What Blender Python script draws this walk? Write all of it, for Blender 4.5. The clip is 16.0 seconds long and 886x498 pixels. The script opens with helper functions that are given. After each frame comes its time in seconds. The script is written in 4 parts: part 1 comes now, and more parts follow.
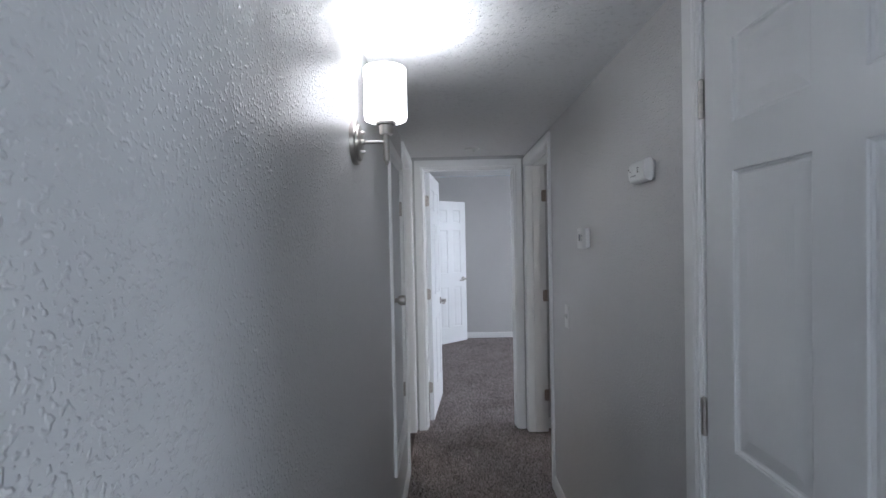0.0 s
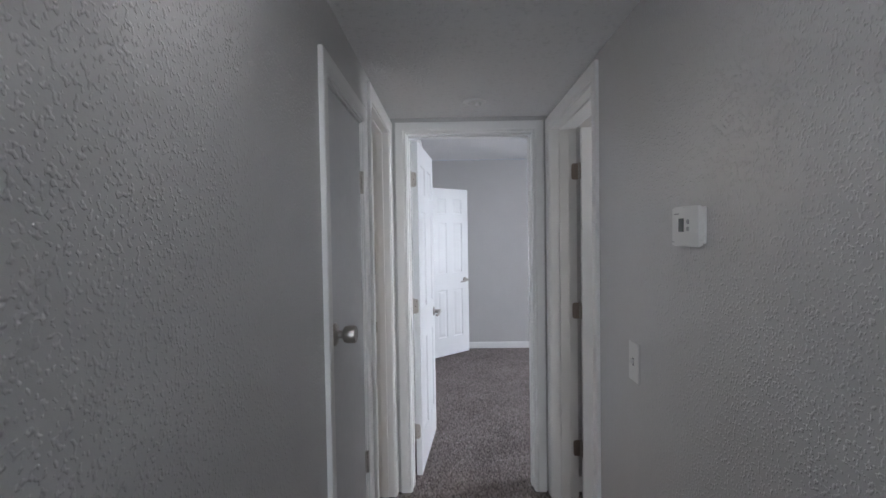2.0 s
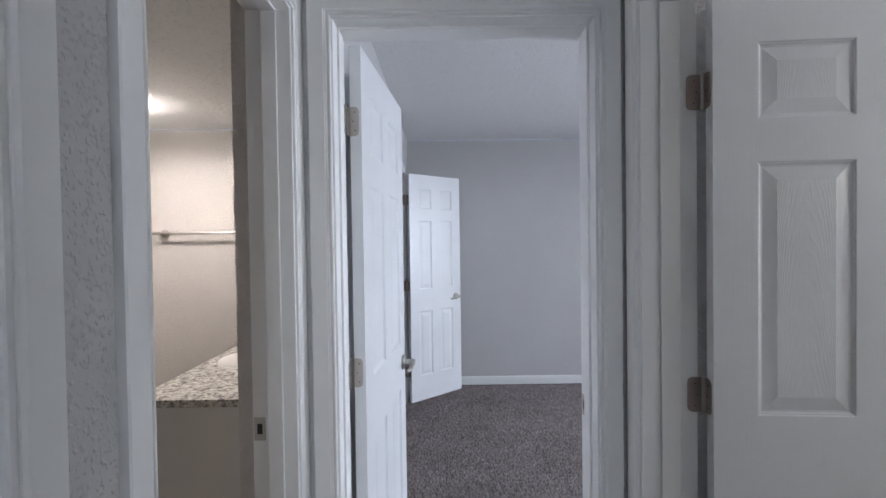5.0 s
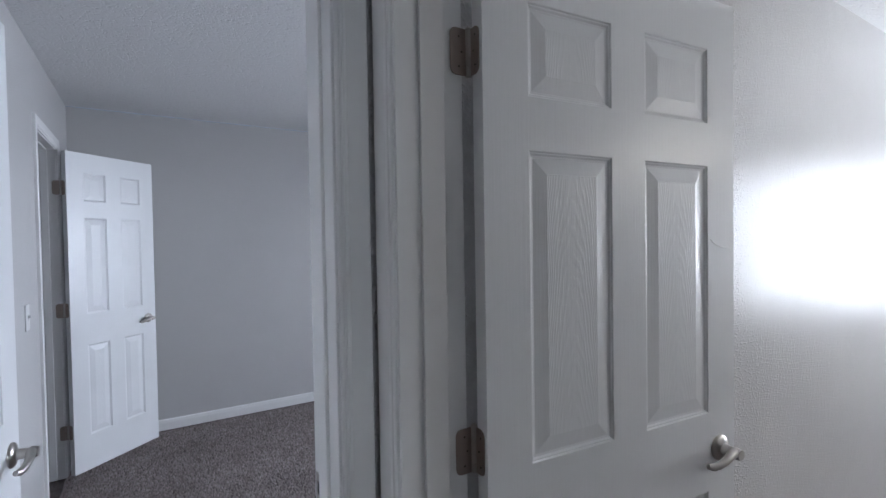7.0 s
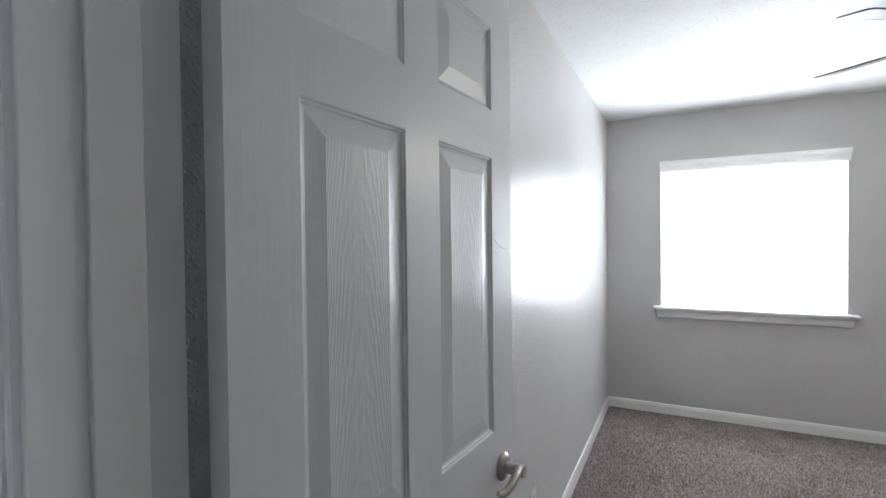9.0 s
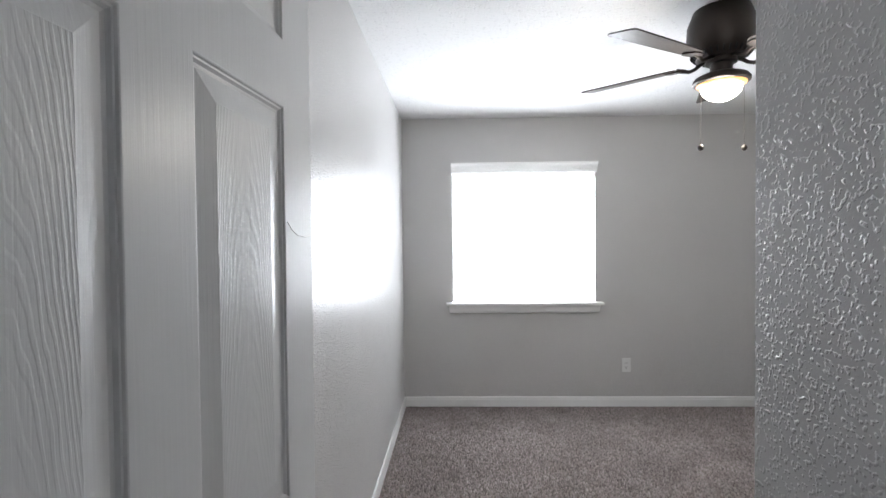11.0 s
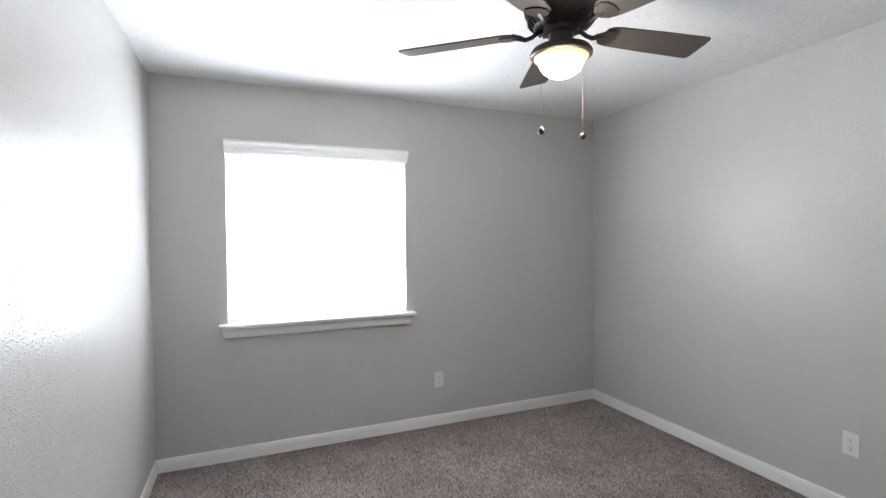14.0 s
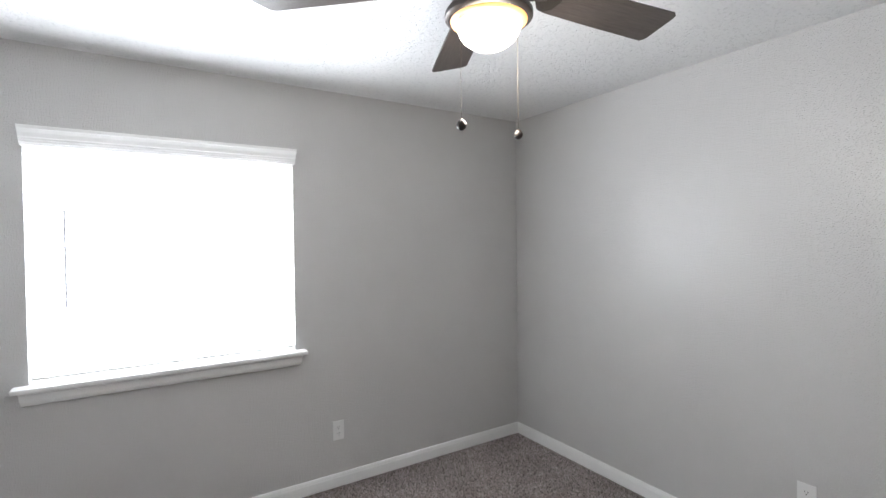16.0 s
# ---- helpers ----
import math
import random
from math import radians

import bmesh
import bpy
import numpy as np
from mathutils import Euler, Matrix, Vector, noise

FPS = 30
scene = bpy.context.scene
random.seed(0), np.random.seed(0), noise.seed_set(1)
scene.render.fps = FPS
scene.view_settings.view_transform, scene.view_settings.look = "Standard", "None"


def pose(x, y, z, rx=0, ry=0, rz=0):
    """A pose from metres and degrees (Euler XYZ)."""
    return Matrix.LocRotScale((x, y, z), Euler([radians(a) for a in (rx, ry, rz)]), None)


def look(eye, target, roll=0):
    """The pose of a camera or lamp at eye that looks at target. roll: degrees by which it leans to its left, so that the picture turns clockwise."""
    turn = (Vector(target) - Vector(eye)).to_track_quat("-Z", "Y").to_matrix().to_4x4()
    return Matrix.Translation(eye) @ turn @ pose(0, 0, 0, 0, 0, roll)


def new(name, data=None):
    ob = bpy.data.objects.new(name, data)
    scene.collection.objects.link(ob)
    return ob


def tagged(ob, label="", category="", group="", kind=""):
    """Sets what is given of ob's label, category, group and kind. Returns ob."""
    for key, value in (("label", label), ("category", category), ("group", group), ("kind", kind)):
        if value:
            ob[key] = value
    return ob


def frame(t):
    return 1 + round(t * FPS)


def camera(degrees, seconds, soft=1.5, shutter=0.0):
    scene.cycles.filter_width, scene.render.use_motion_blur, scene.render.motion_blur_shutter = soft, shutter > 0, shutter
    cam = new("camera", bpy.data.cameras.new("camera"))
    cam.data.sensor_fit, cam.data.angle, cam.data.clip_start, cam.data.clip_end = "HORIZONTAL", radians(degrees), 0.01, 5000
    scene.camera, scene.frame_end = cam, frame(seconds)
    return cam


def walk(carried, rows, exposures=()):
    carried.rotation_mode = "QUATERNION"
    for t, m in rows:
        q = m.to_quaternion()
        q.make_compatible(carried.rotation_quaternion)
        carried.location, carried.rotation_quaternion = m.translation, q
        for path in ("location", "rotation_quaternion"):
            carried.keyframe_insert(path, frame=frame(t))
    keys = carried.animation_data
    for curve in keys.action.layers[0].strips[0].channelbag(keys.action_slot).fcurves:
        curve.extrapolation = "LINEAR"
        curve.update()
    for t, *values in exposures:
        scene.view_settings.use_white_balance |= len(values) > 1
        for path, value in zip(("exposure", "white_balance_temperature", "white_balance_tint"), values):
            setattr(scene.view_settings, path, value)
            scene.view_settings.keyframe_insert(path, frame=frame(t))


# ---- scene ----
cam = camera(86.3, 16.0)
PATH = [
    (0, (0.081, 0.41, 1.491), (0.067, 2.41, 1.453), -1.2),
    (0.5, (0.093, 0.647, 1.493), (0.07, 2.647, 1.452), -1.1),
    (1, (0.084, 0.859, 1.491), (0.081, 2.858, 1.435), -0.8),
    (1.5, (0.123, 1.142, 1.477), (0.096, 3.141, 1.419), -1.1),
    (2, (0.147, 1.421, 1.474), (0.115, 3.42, 1.417), -0.9),
    (2.5, (0.154, 1.696, 1.476), (0.126, 3.695, 1.425), -1.1),
    (3, (0.184, 1.969, 1.469), (0.147, 3.968, 1.428), -0.8),
    (5.3, (0.198, 2.919, 1.449), (0.224, 4.918, 1.414), -0.8),
    (5.5, (0.203, 2.973, 1.452), (0.302, 4.97, 1.418), -0.8),
    (6, (0.221, 3.073, 1.472), (0.643, 5.027, 1.444), -0.9),
    (6.5, (0.256, 3.169, 1.472), (1.051, 5.004, 1.438), -0.8),
    (7, (0.324, 3.276, 1.459), (1.386, 4.971, 1.416), -0.9),
    (7.5, (0.388, 3.355, 1.45), (1.663, 4.895, 1.412), -1.0),
    (8, (0.441, 3.415, 1.434), (1.897, 4.785, 1.41), -0.9),
    (8.5, (0.474, 3.492, 1.44), (2.114, 4.636, 1.403), -0.6),
    (9, (0.51, 3.547, 1.447), (2.299, 4.442, 1.408), -0.6),
    (9.5, (0.565, 3.596, 1.447), (2.463, 4.223, 1.402), -0.3),
    (9.7, (0.579, 3.606, 1.444), (2.502, 4.156, 1.403), -0.3),
    (12, (1.036, 3.668, 1.409), (3.013, 3.374, 1.363), -0.5),
    (12.5, (1.19, 3.651, 1.415), (3.141, 3.215, 1.368), -0.4),
    (13, (1.291, 3.637, 1.42), (3.21, 3.078, 1.363), -0.5),
    (13.5, (1.365, 3.611, 1.425), (3.248, 2.939, 1.368), -0.6),
    (14, (1.45, 3.566, 1.428), (3.296, 2.798, 1.381), -0.5),
    (14.5, (1.553, 3.498, 1.446), (3.363, 2.648, 1.406), -0.5),
    (15, (1.678, 3.428, 1.463), (3.446, 2.493, 1.43), -0.4),
    (15.5, (1.805, 3.356, 1.501), (3.519, 2.326, 1.46), -0.5),
    (16, (1.954, 3.233, 1.535), (3.641, 2.16, 1.491), -0.6),
]
walk(cam, [(t, look(eye, target, roll)) for t, eye, target, roll in PATH],
     [(0.0, 0.47, 6150, 12), (0.5, 0.54, 6350, 13), (1.5, 0.56, 6400, 13), (3.0, 0.50, 6200, 13), (5.5, 0.36, 6050, 13), (6.5, 0.20, 5950, 13), (7.5, 0.20, 6050, 12), (9.5, 0.22, 6150, 11), (12.0, 0.18, 6250, 11), (13.0, 0.20, 6250, 11), (16.0, 0.32, 6250, 11)])


# ---- world, sun and large lights ----
world = bpy.data.worlds.new("sky_world")
scene.world = world
world.use_nodes = True
_wn = world.node_tree.nodes
_sky = _wn.new("ShaderNodeTexSky")
_sky.sky_type = 'NISHITA'
_sky.sun_disc = False
_sky.sun_elevation = radians(48)
_sky.sun_rotation = radians(200)
world.node_tree.links.new(_sky.outputs[0], _wn["Background"].inputs[0])
_wn["Background"].inputs[1].default_value = 0.12

_sun = bpy.data.lights.new("sun", 'SUN')
_sun.energy, _sun.angle, _sun.color = 1.2, radians(12), (1.0, 0.96, 0.9)
new("sun", _sun).matrix_world = look((0, 0, 30), (8, 14, 0))


def area_lamp(name, m, w, h, watts, color, spread=150):
    d = bpy.data.lights.new(name, 'AREA')
    d.shape, d.size, d.size_y, d.energy, d.color = 'RECTANGLE', w, h, watts, color
    d.spread = radians(spread)
    o = new(name, d)
    o.matrix_world = m
    return o


def bulb(name, p, radius, watts, color):
    d = bpy.data.lights.new(name, 'POINT')
    d.shadow_soft_size, d.energy, d.color = radius, watts, color
    o = new(name, d)
    o.location = p
    return o


# daylight in the window openings
area_lamp("window_daylight_near", look((4.850, 3.082, 1.44), (3.8, 3.082, 1.44)), 1.18, 1.08, 54, (0.93, 0.965, 1.0), 170)
area_lamp("blind_daylight_near", look((4.7735, 3.082, 1.432), (3.8, 3.082, 1.432)), 1.17, 1.04, 17, (0.93, 0.965, 1.0), 180)
area_lamp("window_daylight_far_room", look((4.50, 5.5, 1.45), (0.0, 5.3, 0.30)), 1.3, 1.1, 47, (0.84, 0.90, 1.0), 112)
area_lamp("window_daylight_living", look((3.51, -0.56, 1.4), (0.0, 0.60, 1.25)), 0.95, 1.2, 22, (0.72, 0.85, 1.0))
# fill added behind the hall to lift its far end; no window is seen there
area_lamp("added_fill_living_back", look((0.45, -4.06, 1.40), (0.25, 3.0, 0.95)), 1.3, 1.15, 15, (0.86, 0.93, 1.0), 100)
# lamps of the place
bulb("sconce_bulb", (-0.090, 1.815, 1.965), 0.03, 8, (0.95, 0.97, 1.0))
bulb("fan_bulb", (2.955, 2.445, 1.938), 0.09, 17, (1.0, 0.94, 0.83))
area_lamp("bath_bulb", look((-1.36, 5.09, 2.030), (-1.36, 5.091, 0.0)), 0.15, 0.15, 9, (1.0, 0.89, 0.78), 180)

# ---- materials ----


def nodes_of(name):
    m = bpy.data.materials.new(name)
    m.use_nodes = True
    nt = m.node_tree
    return m, nt, nt.nodes["Principled BSDF"]


def nd(nt, kind, **values):
    n = nt.nodes.new(kind)
    for k, v in values.items():
        n.inputs[k.replace("_", " ")].default_value = v
    return n


def coords(nt, scale=(1, 1, 1)):
    tc = nt.nodes.new("ShaderNodeTexCoord")
    mp = nt.nodes.new("ShaderNodeMapping")
    mp.inputs["Scale"].default_value = scale
    nt.links.new(tc.outputs["Object"], mp.inputs["Vector"])
    return mp.outputs["Vector"]


def ramp(nt, fac, stops, ease=False):
    r = nt.nodes.new("ShaderNodeValToRGB")
    r.color_ramp.interpolation = 'EASE' if ease else 'LINEAR'
    while len(r.color_ramp.elements) < len(stops):
        r.color_ramp.elements.new(0.5)
    for e, (p, c) in zip(r.color_ramp.elements, stops):
        e.position, e.color = p, (*c, 1) if len(c) == 3 else c
    nt.links.new(fac, r.inputs["Fac"])
    return r.outputs["Color"]


def bump(nt, bsdf, height, distance, strength=1.0, under=None):
    b = nd(nt, "ShaderNodeBump", Strength=strength, Distance=distance)
    nt.links.new(height, b.inputs["Height"])
    if under is not None:
        nt.links.new(under, b.inputs["Normal"])
    nt.links.new(b.outputs["Normal"], bsdf.inputs["Normal"])
    return b.outputs["Normal"]


def grey(v):
    return (v, v, v)


def paint(name, c1, c2, rough, relief=0.0, relief_scale=60.0, rough_var=0.06, metal=0.0, stain=2.5):
    """Paint or plastic: stains at large scale, fine relief."""
    m, nt, b = nodes_of(name)
    v = coords(nt)
    n1 = nd(nt, "ShaderNodeTexNoise", Scale=stain, Detail=4.0, Roughness=0.6)
    nt.links.new(v, n1.inputs["Vector"])
    nt.links.new(ramp(nt, n1.outputs["Fac"], [(0.3, c1), (0.7, c2)]), b.inputs["Base Color"])
    n2 = nd(nt, "ShaderNodeTexNoise", Scale=relief_scale * 0.3, Detail=3.0)
    nt.links.new(v, n2.inputs["Vector"])
    nt.links.new(ramp(nt, n2.outputs["Fac"], [(0.3, grey(max(rough - rough_var, 0.02))), (0.7, grey(min(rough + rough_var, 1)))]), b.inputs["Roughness"])
    b.inputs["Metallic"].default_value = metal
    if relief:
        n3 = nd(nt, "ShaderNodeTexNoise", Scale=relief_scale, Detail=3.0)
        nt.links.new(v, n3.inputs["Vector"])
        bump(nt, b, n3.outputs["Fac"], relief)
    return m


def wall_paint(name, c1, c2, rough):
    """Satin paint over a sprayed knock-down texture."""
    m, nt, b = nodes_of(name)
    v = coords(nt)
    n1 = nd(nt, "ShaderNodeTexNoise", Scale=1.7, Detail=5.0, Roughness=0.6)
    nt.links.new(v, n1.inputs["Vector"])
    nt.links.new(ramp(nt, n1.outputs["Fac"], [(0.3, c1), (0.7, c2)]), b.inputs["Base Color"])
    b.inputs["Roughness"].default_value = rough
    peel = nd(nt, "ShaderNodeTexNoise", Scale=210.0, Detail=2.0, Roughness=0.5)
    lumps = nd(nt, "ShaderNodeTexNoise", Scale=172.0, Detail=0.5, Roughness=0.4)
    wide = nd(nt, "ShaderNodeTexNoise", Scale=3.0, Detail=2.0)
    for n in (peel, lumps, wide):
        nt.links.new(v, n.inputs["Vector"])
    h1 = ramp(nt, lumps.outputs["Fac"], [(0.53, grey(0)), (0.76, grey(1))], True)
    h0 = ramp(nt, wide.outputs["Fac"], [(0.3, grey(0)), (0.7, grey(1))], True)
    low = bump(nt, b, h0, 0.0025)
    low = bump(nt, b, peel.outputs["Fac"], 0.00022, 1.0, low)
    bump(nt, b, h1, 0.0017, 1.0, low)
    return m


def popcorn(name):
    """Sprayed acoustic ceiling."""
    m, nt, b = nodes_of(name)
    v = coords(nt)
    vo = nt.nodes.new("ShaderNodeTexVoronoi")
    vo.inputs["Scale"].default_value = 85.0
    nz = nd(nt, "ShaderNodeTexNoise", Scale=140.0, Detail=4.0, Roughness=0.7)
    lump = nd(nt, "ShaderNodeTexNoise", Scale=62.0, Detail=2.0, Roughness=0.6)
    for n in (vo, nz, lump):
        nt.links.new(v, n.inputs["Vector"])
    mix = nt.nodes.new("ShaderNodeMath")
    mix.operation = 'SUBTRACT'
    nt.links.new(lump.outputs["Fac"], mix.inputs[0])
    nt.links.new(vo.outputs["Distance"], mix.inputs[1])
    # shade of the pits put into the colour: low lumps are darker
    nt.links.new(ramp(nt, lump.outputs["Fac"], [(0.30, grey(0.71)), (0.42, grey(0.79)), (0.8, grey(0.81))]), b.inputs["Base Color"])
    b.inputs["Roughness"].default_value = 0.9
    low = bump(nt, b, nz.outputs["Fac"], 0.0012)
    low = bump(nt, b, mix.outputs[0], 0.0012, 1.0, low)
    pits = ramp(nt, lump.outputs["Fac"], [(0.33, grey(0)), (0.42, grey(1))])
    bump(nt, b, pits, 0.0020, 1.0, low)
    return m


def carpet_mat(name, tuft=False):
    m, nt, b = nodes_of(name)
    v = coords(nt)
    n1 = nd(nt, "ShaderNodeTexNoise", Scale=130.0, Detail=3.0, Roughness=0.8)
    n2 = nd(nt, "ShaderNodeTexNoise", Scale=3.2, Detail=4.0, Roughness=0.6, Distortion=0.8)
    nt.links.new(v, n1.inputs["Vector"])
    nt.links.new(v, n2.inputs["Vector"])
    fac = n1.outputs["Fac"]
    if tuft:
        g = nt.nodes.new("ShaderNodeNewGeometry")
        fac = g.outputs["Random Per Island"]
        a = ramp(nt, fac, [(0.0, (0.25, 0.214, 0.205)), (0.12, (0.335, 0.289, 0.277)), (0.55, (0.41, 0.356, 0.343)), (0.90, (0.485, 0.425, 0.410)), (1.0, (0.55, 0.490, 0.472))])
    else:
        a = ramp(nt, fac, [(0.30, (0.08, 0.068, 0.065)), (0.55, (0.19, 0.165, 0.158)), (0.75, (0.33, 0.29, 0.28))])
    mx = nt.nodes.new("ShaderNodeMix")
    mx.data_type, mx.blend_type = 'RGBA', 'MULTIPLY'
    mx.inputs[0].default_value = 1.0
    nt.links.new(a, mx.inputs[6])
    clump = nd(nt, "ShaderNodeTexNoise", Scale=38.0, Detail=2.0, Roughness=0.6)
    nt.links.new(v, clump.inputs["Vector"])
    both = nt.nodes.new("ShaderNodeMix")
    both.data_type, both.blend_type = 'RGBA', 'MULTIPLY'
    both.inputs[0].default_value = 1.0
    nt.links.new(ramp(nt, n2.outputs["Fac"], [(0.32, grey(0.74)), (0.66, grey(1.0))]), both.inputs[6])
    nt.links.new(ramp(nt, clump.outputs["Fac"], [(0.30, grey(0.82)), (0.66, grey(1.05))]), both.inputs[7])
    nt.links.new(both.outputs[2], mx.inputs[7])
    nt.links.new(mx.outputs[2], b.inputs["Base Color"])
    b.inputs["Roughness"].default_value = 1.0
    b.inputs["Specular IOR Level"].default_value = 0.1
    if not tuft:
        bump(nt, b, n1.outputs["Fac"], 0.006)
    return m


def door_paint(name, cathedral=False):
    """White paint over a moulded skin with an embossed wood grain."""
    m, nt, b = nodes_of(name)
    v = coords(nt)
    n1 = nd(nt, "ShaderNodeTexNoise", Scale=3.0, Detail=4.0)
    nt.links.new(v, n1.inputs["Vector"])
    nt.links.new(ramp(nt, n1.outputs["Fac"], [(0.3, (0.76, 0.77, 0.775)), (0.7, (0.81, 0.82, 0.825))]), b.inputs["Base Color"])
    b.inputs["Roughness"].default_value = 0.33
    fine = nd(nt, "ShaderNodeTexNoise", Scale=1.0, Detail=3.0, Roughness=0.6)
    nt.links.new(coords(nt, (170, 170, 5)), fine.inputs["Vector"])
    low = bump(nt, b, fine.outputs["Fac"], 0.00034)
    if cathedral:
        # arches: z + k * x^2, bent a little
        sep = nt.nodes.new("ShaderNodeSeparateXYZ")
        nt.links.new(v, sep.inputs[0])

        def mth(op, a, c):
            q = nt.nodes.new("ShaderNodeMath")
            q.operation = op
            for i, u in enumerate((a, c)):
                if isinstance(u, (int, float)):
                    q.inputs[i].default_value = u
                else:
                    nt.links.new(u, q.inputs[i])
            return q.outputs[0]
        bend = nd(nt, "ShaderNodeTexNoise", Scale=1.0, Detail=3.0, Roughness=0.55)
        nt.links.new(coords(nt, (22, 22, 5)), bend.inputs["Vector"])
        xx = mth('MULTIPLY', sep.outputs["X"], sep.outputs["X"])
        ph = mth('ADD', mth('MULTIPLY', xx, 85.0), sep.outputs["Z"])
        ph = mth('ADD', ph, mth('MULTIPLY', bend.outputs["Fac"], 0.16))
        wv = mth('SINE', mth('MULTIPLY', ph, 118.0), 0.0)
        bump(nt, b, ramp(nt, mth('ADD', mth('MULTIPLY', wv, 0.5), 0.5), [(0.45, grey(0)), (0.85, grey(1))]), 0.00013, 1.0, low)
    return m


def metal(name, c, rough):
    m, nt, b = nodes_of(name)
    v = coords(nt, (1, 1, 14))
    n1 = nd(nt, "ShaderNodeTexNoise", Scale=60.0, Detail=3.0)
    nt.links.new(v, n1.inputs["Vector"])
    nt.links.new(ramp(nt, n1.outputs["Fac"], [(0.3, grey(max(rough - 0.03, 0.03))), (0.7, grey(rough + 0.03))]), b.inputs["Roughness"])
    b.inputs["Base Color"].default_value = (*c, 1)
    b.inputs["Metallic"].default_value = 1.0
    return m


def glow(name, c, strength, base=(0.9, 0.9, 0.88)):
    m, nt, b = nodes_of(name)
    b.inputs["Base Color"].default_value = (*base, 1)
    b.inputs["Roughness"].default_value = 0.3
    b.inputs["Emission Color"].default_value = (*c, 1)
    b.inputs["Emission Strength"].default_value = strength
    return m


def granite(name):
    m, nt, b = nodes_of(name)
    v = coords(nt)
    vo = nt.nodes.new("ShaderNodeTexVoronoi")
    vo.inputs["Scale"].default_value = 130.0
    n = nd(nt, "ShaderNodeTexNoise", Scale=45.0, Detail=5.0, Roughness=0.75)
    nt.links.new(v, vo.inputs["Vector"])
    nt.links.new(v, n.inputs["Vector"])
    a = ramp(nt, n.outputs["Fac"], [(0.36, (0.10, 0.10, 0.11)), (0.45, (0.40, 0.38, 0.35)), (0.60, (0.74, 0.71, 0.66))])
    s = ramp(nt, vo.outputs["Color"], [(0.0, grey(0.35)), (0.25, grey(0.8)), (0.6, grey(1.0))])
    mx = nt.nodes.new("ShaderNodeMix")
    mx.data_type, mx.blend_type = 'RGBA', 'MULTIPLY'
    mx.inputs[0].default_value = 1.0
    nt.links.new(a, mx.inputs[6])
    nt.links.new(s, mx.inputs[7])
    nt.links.new(mx.outputs[2], b.inputs["Base Color"])
    b.inputs["Roughness"].default_value = 0.2
    return m


def marble(name):
    m, nt, b = nodes_of(name)
    oi = nt.nodes.new("ShaderNodeObjectInfo")
    tc = nt.nodes.new("ShaderNodeTexCoord")
    add = nt.nodes.new("ShaderNodeVectorMath")
    add.operation = 'MULTIPLY_ADD'
    cb = nt.nodes.new("ShaderNodeCombineXYZ")
    for i in range(3):
        nt.links.new(oi.outputs["Random"], cb.inputs[i])
    nt.links.new(cb.outputs[0], add.inputs[0])
    add.inputs[1].default_value = (7, 3, 5)
    nt.links.new(tc.outputs["Object"], add.inputs[2])
    mp = nt.nodes.new("ShaderNodeMapping")
    turn = nt.nodes.new("ShaderNodeMapping")
    turn.inputs["Rotation"].default_value = (0, radians(33), 0)
    nt.links.new(add.outputs[0], turn.inputs["Vector"])
    mp.inputs["Scale"].default_value = (1.6, 1.6, 7.0)
    nt.links.new(turn.outputs[0], mp.inputs["Vector"])
    n = nd(nt, "ShaderNodeTexNoise", Scale=1.6, Detail=6.0, Roughness=0.6, Distortion=0.7)
    nt.links.new(mp.outputs[0], n.inputs["Vector"])
    nt.links.new(ramp(nt, n.outputs["Fac"], [(0.30, (0.34, 0.30, 0.27)), (0.44, (0.58, 0.55, 0.51)), (0.56, (0.70, 0.67, 0.63))]), b.inputs["Base Color"])
    b.inputs["Roughness"].default_value = 0.25
    return m


def wood(name, c1, c2, rough, axis_scale):
    m, nt, b = nodes_of(name)
    n = nd(nt, "ShaderNodeTexNoise", Scale=8.0, Detail=6.0, Roughness=0.65, Distortion=0.4)
    nt.links.new(coords(nt, axis_scale), n.inputs["Vector"])
    nt.links.new(ramp(nt, n.outputs["Fac"], [(0.35, c1), (0.65, c2)]), b.inputs["Base Color"])
    b.inputs["Roughness"].default_value = rough
    bump(nt, b, n.outputs["Fac"], 0.0006)
    return m


def blind_mat(name):
    m, nt, b = nodes_of(name)
    b.inputs["Base Color"].default_value = (0.86, 0.86, 0.85, 1)
    b.inputs["Roughness"].default_value = 0.45
    tr = nt.nodes.new("ShaderNodeBsdfTranslucent")
    tr.inputs["Color"].default_value = (0.86, 0.86, 0.85, 1)
    ms = nt.nodes.new("ShaderNodeMixShader")
    ms.inputs[0].default_value = 0.45
    nt.links.new(b.outputs[0], ms.inputs[1])
    nt.links.new(tr.outputs[0], ms.inputs[2])
    nt.links.new(ms.outputs[0], nt.nodes["Material Output"].inputs["Surface"])
    return m


def glass(name):
    m, nt, b = nodes_of(name)
    b.inputs["Base Color"].default_value = (1, 1, 1, 1)
    b.inputs["Roughness"].default_value = 0.0
    b.inputs["Transmission Weight"].default_value = 1.0
    b.inputs["IOR"].default_value = 1.45
    return m


WALL = wall_paint("grey_wall_paint", (0.535, 0.527, 0.521), (0.565, 0.557, 0.550), 0.33)
BATH_WALL = wall_paint("beige_grey_wall_paint", (0.57, 0.54, 0.515), (0.60, 0.57, 0.545), 0.5)
CEIL = popcorn("popcorn_ceiling")
CARPET = carpet_mat("carpet_backing")
TUFT = carpet_mat("carpet_tufts", True)
DOORW = door_paint("white_moulded_door")
PANELW = door_paint("white_moulded_panel", True)
SLABW = paint("white_slab_door", (0.60, 0.61, 0.62), (0.66, 0.67, 0.68), 0.38, 0.0004, 120)
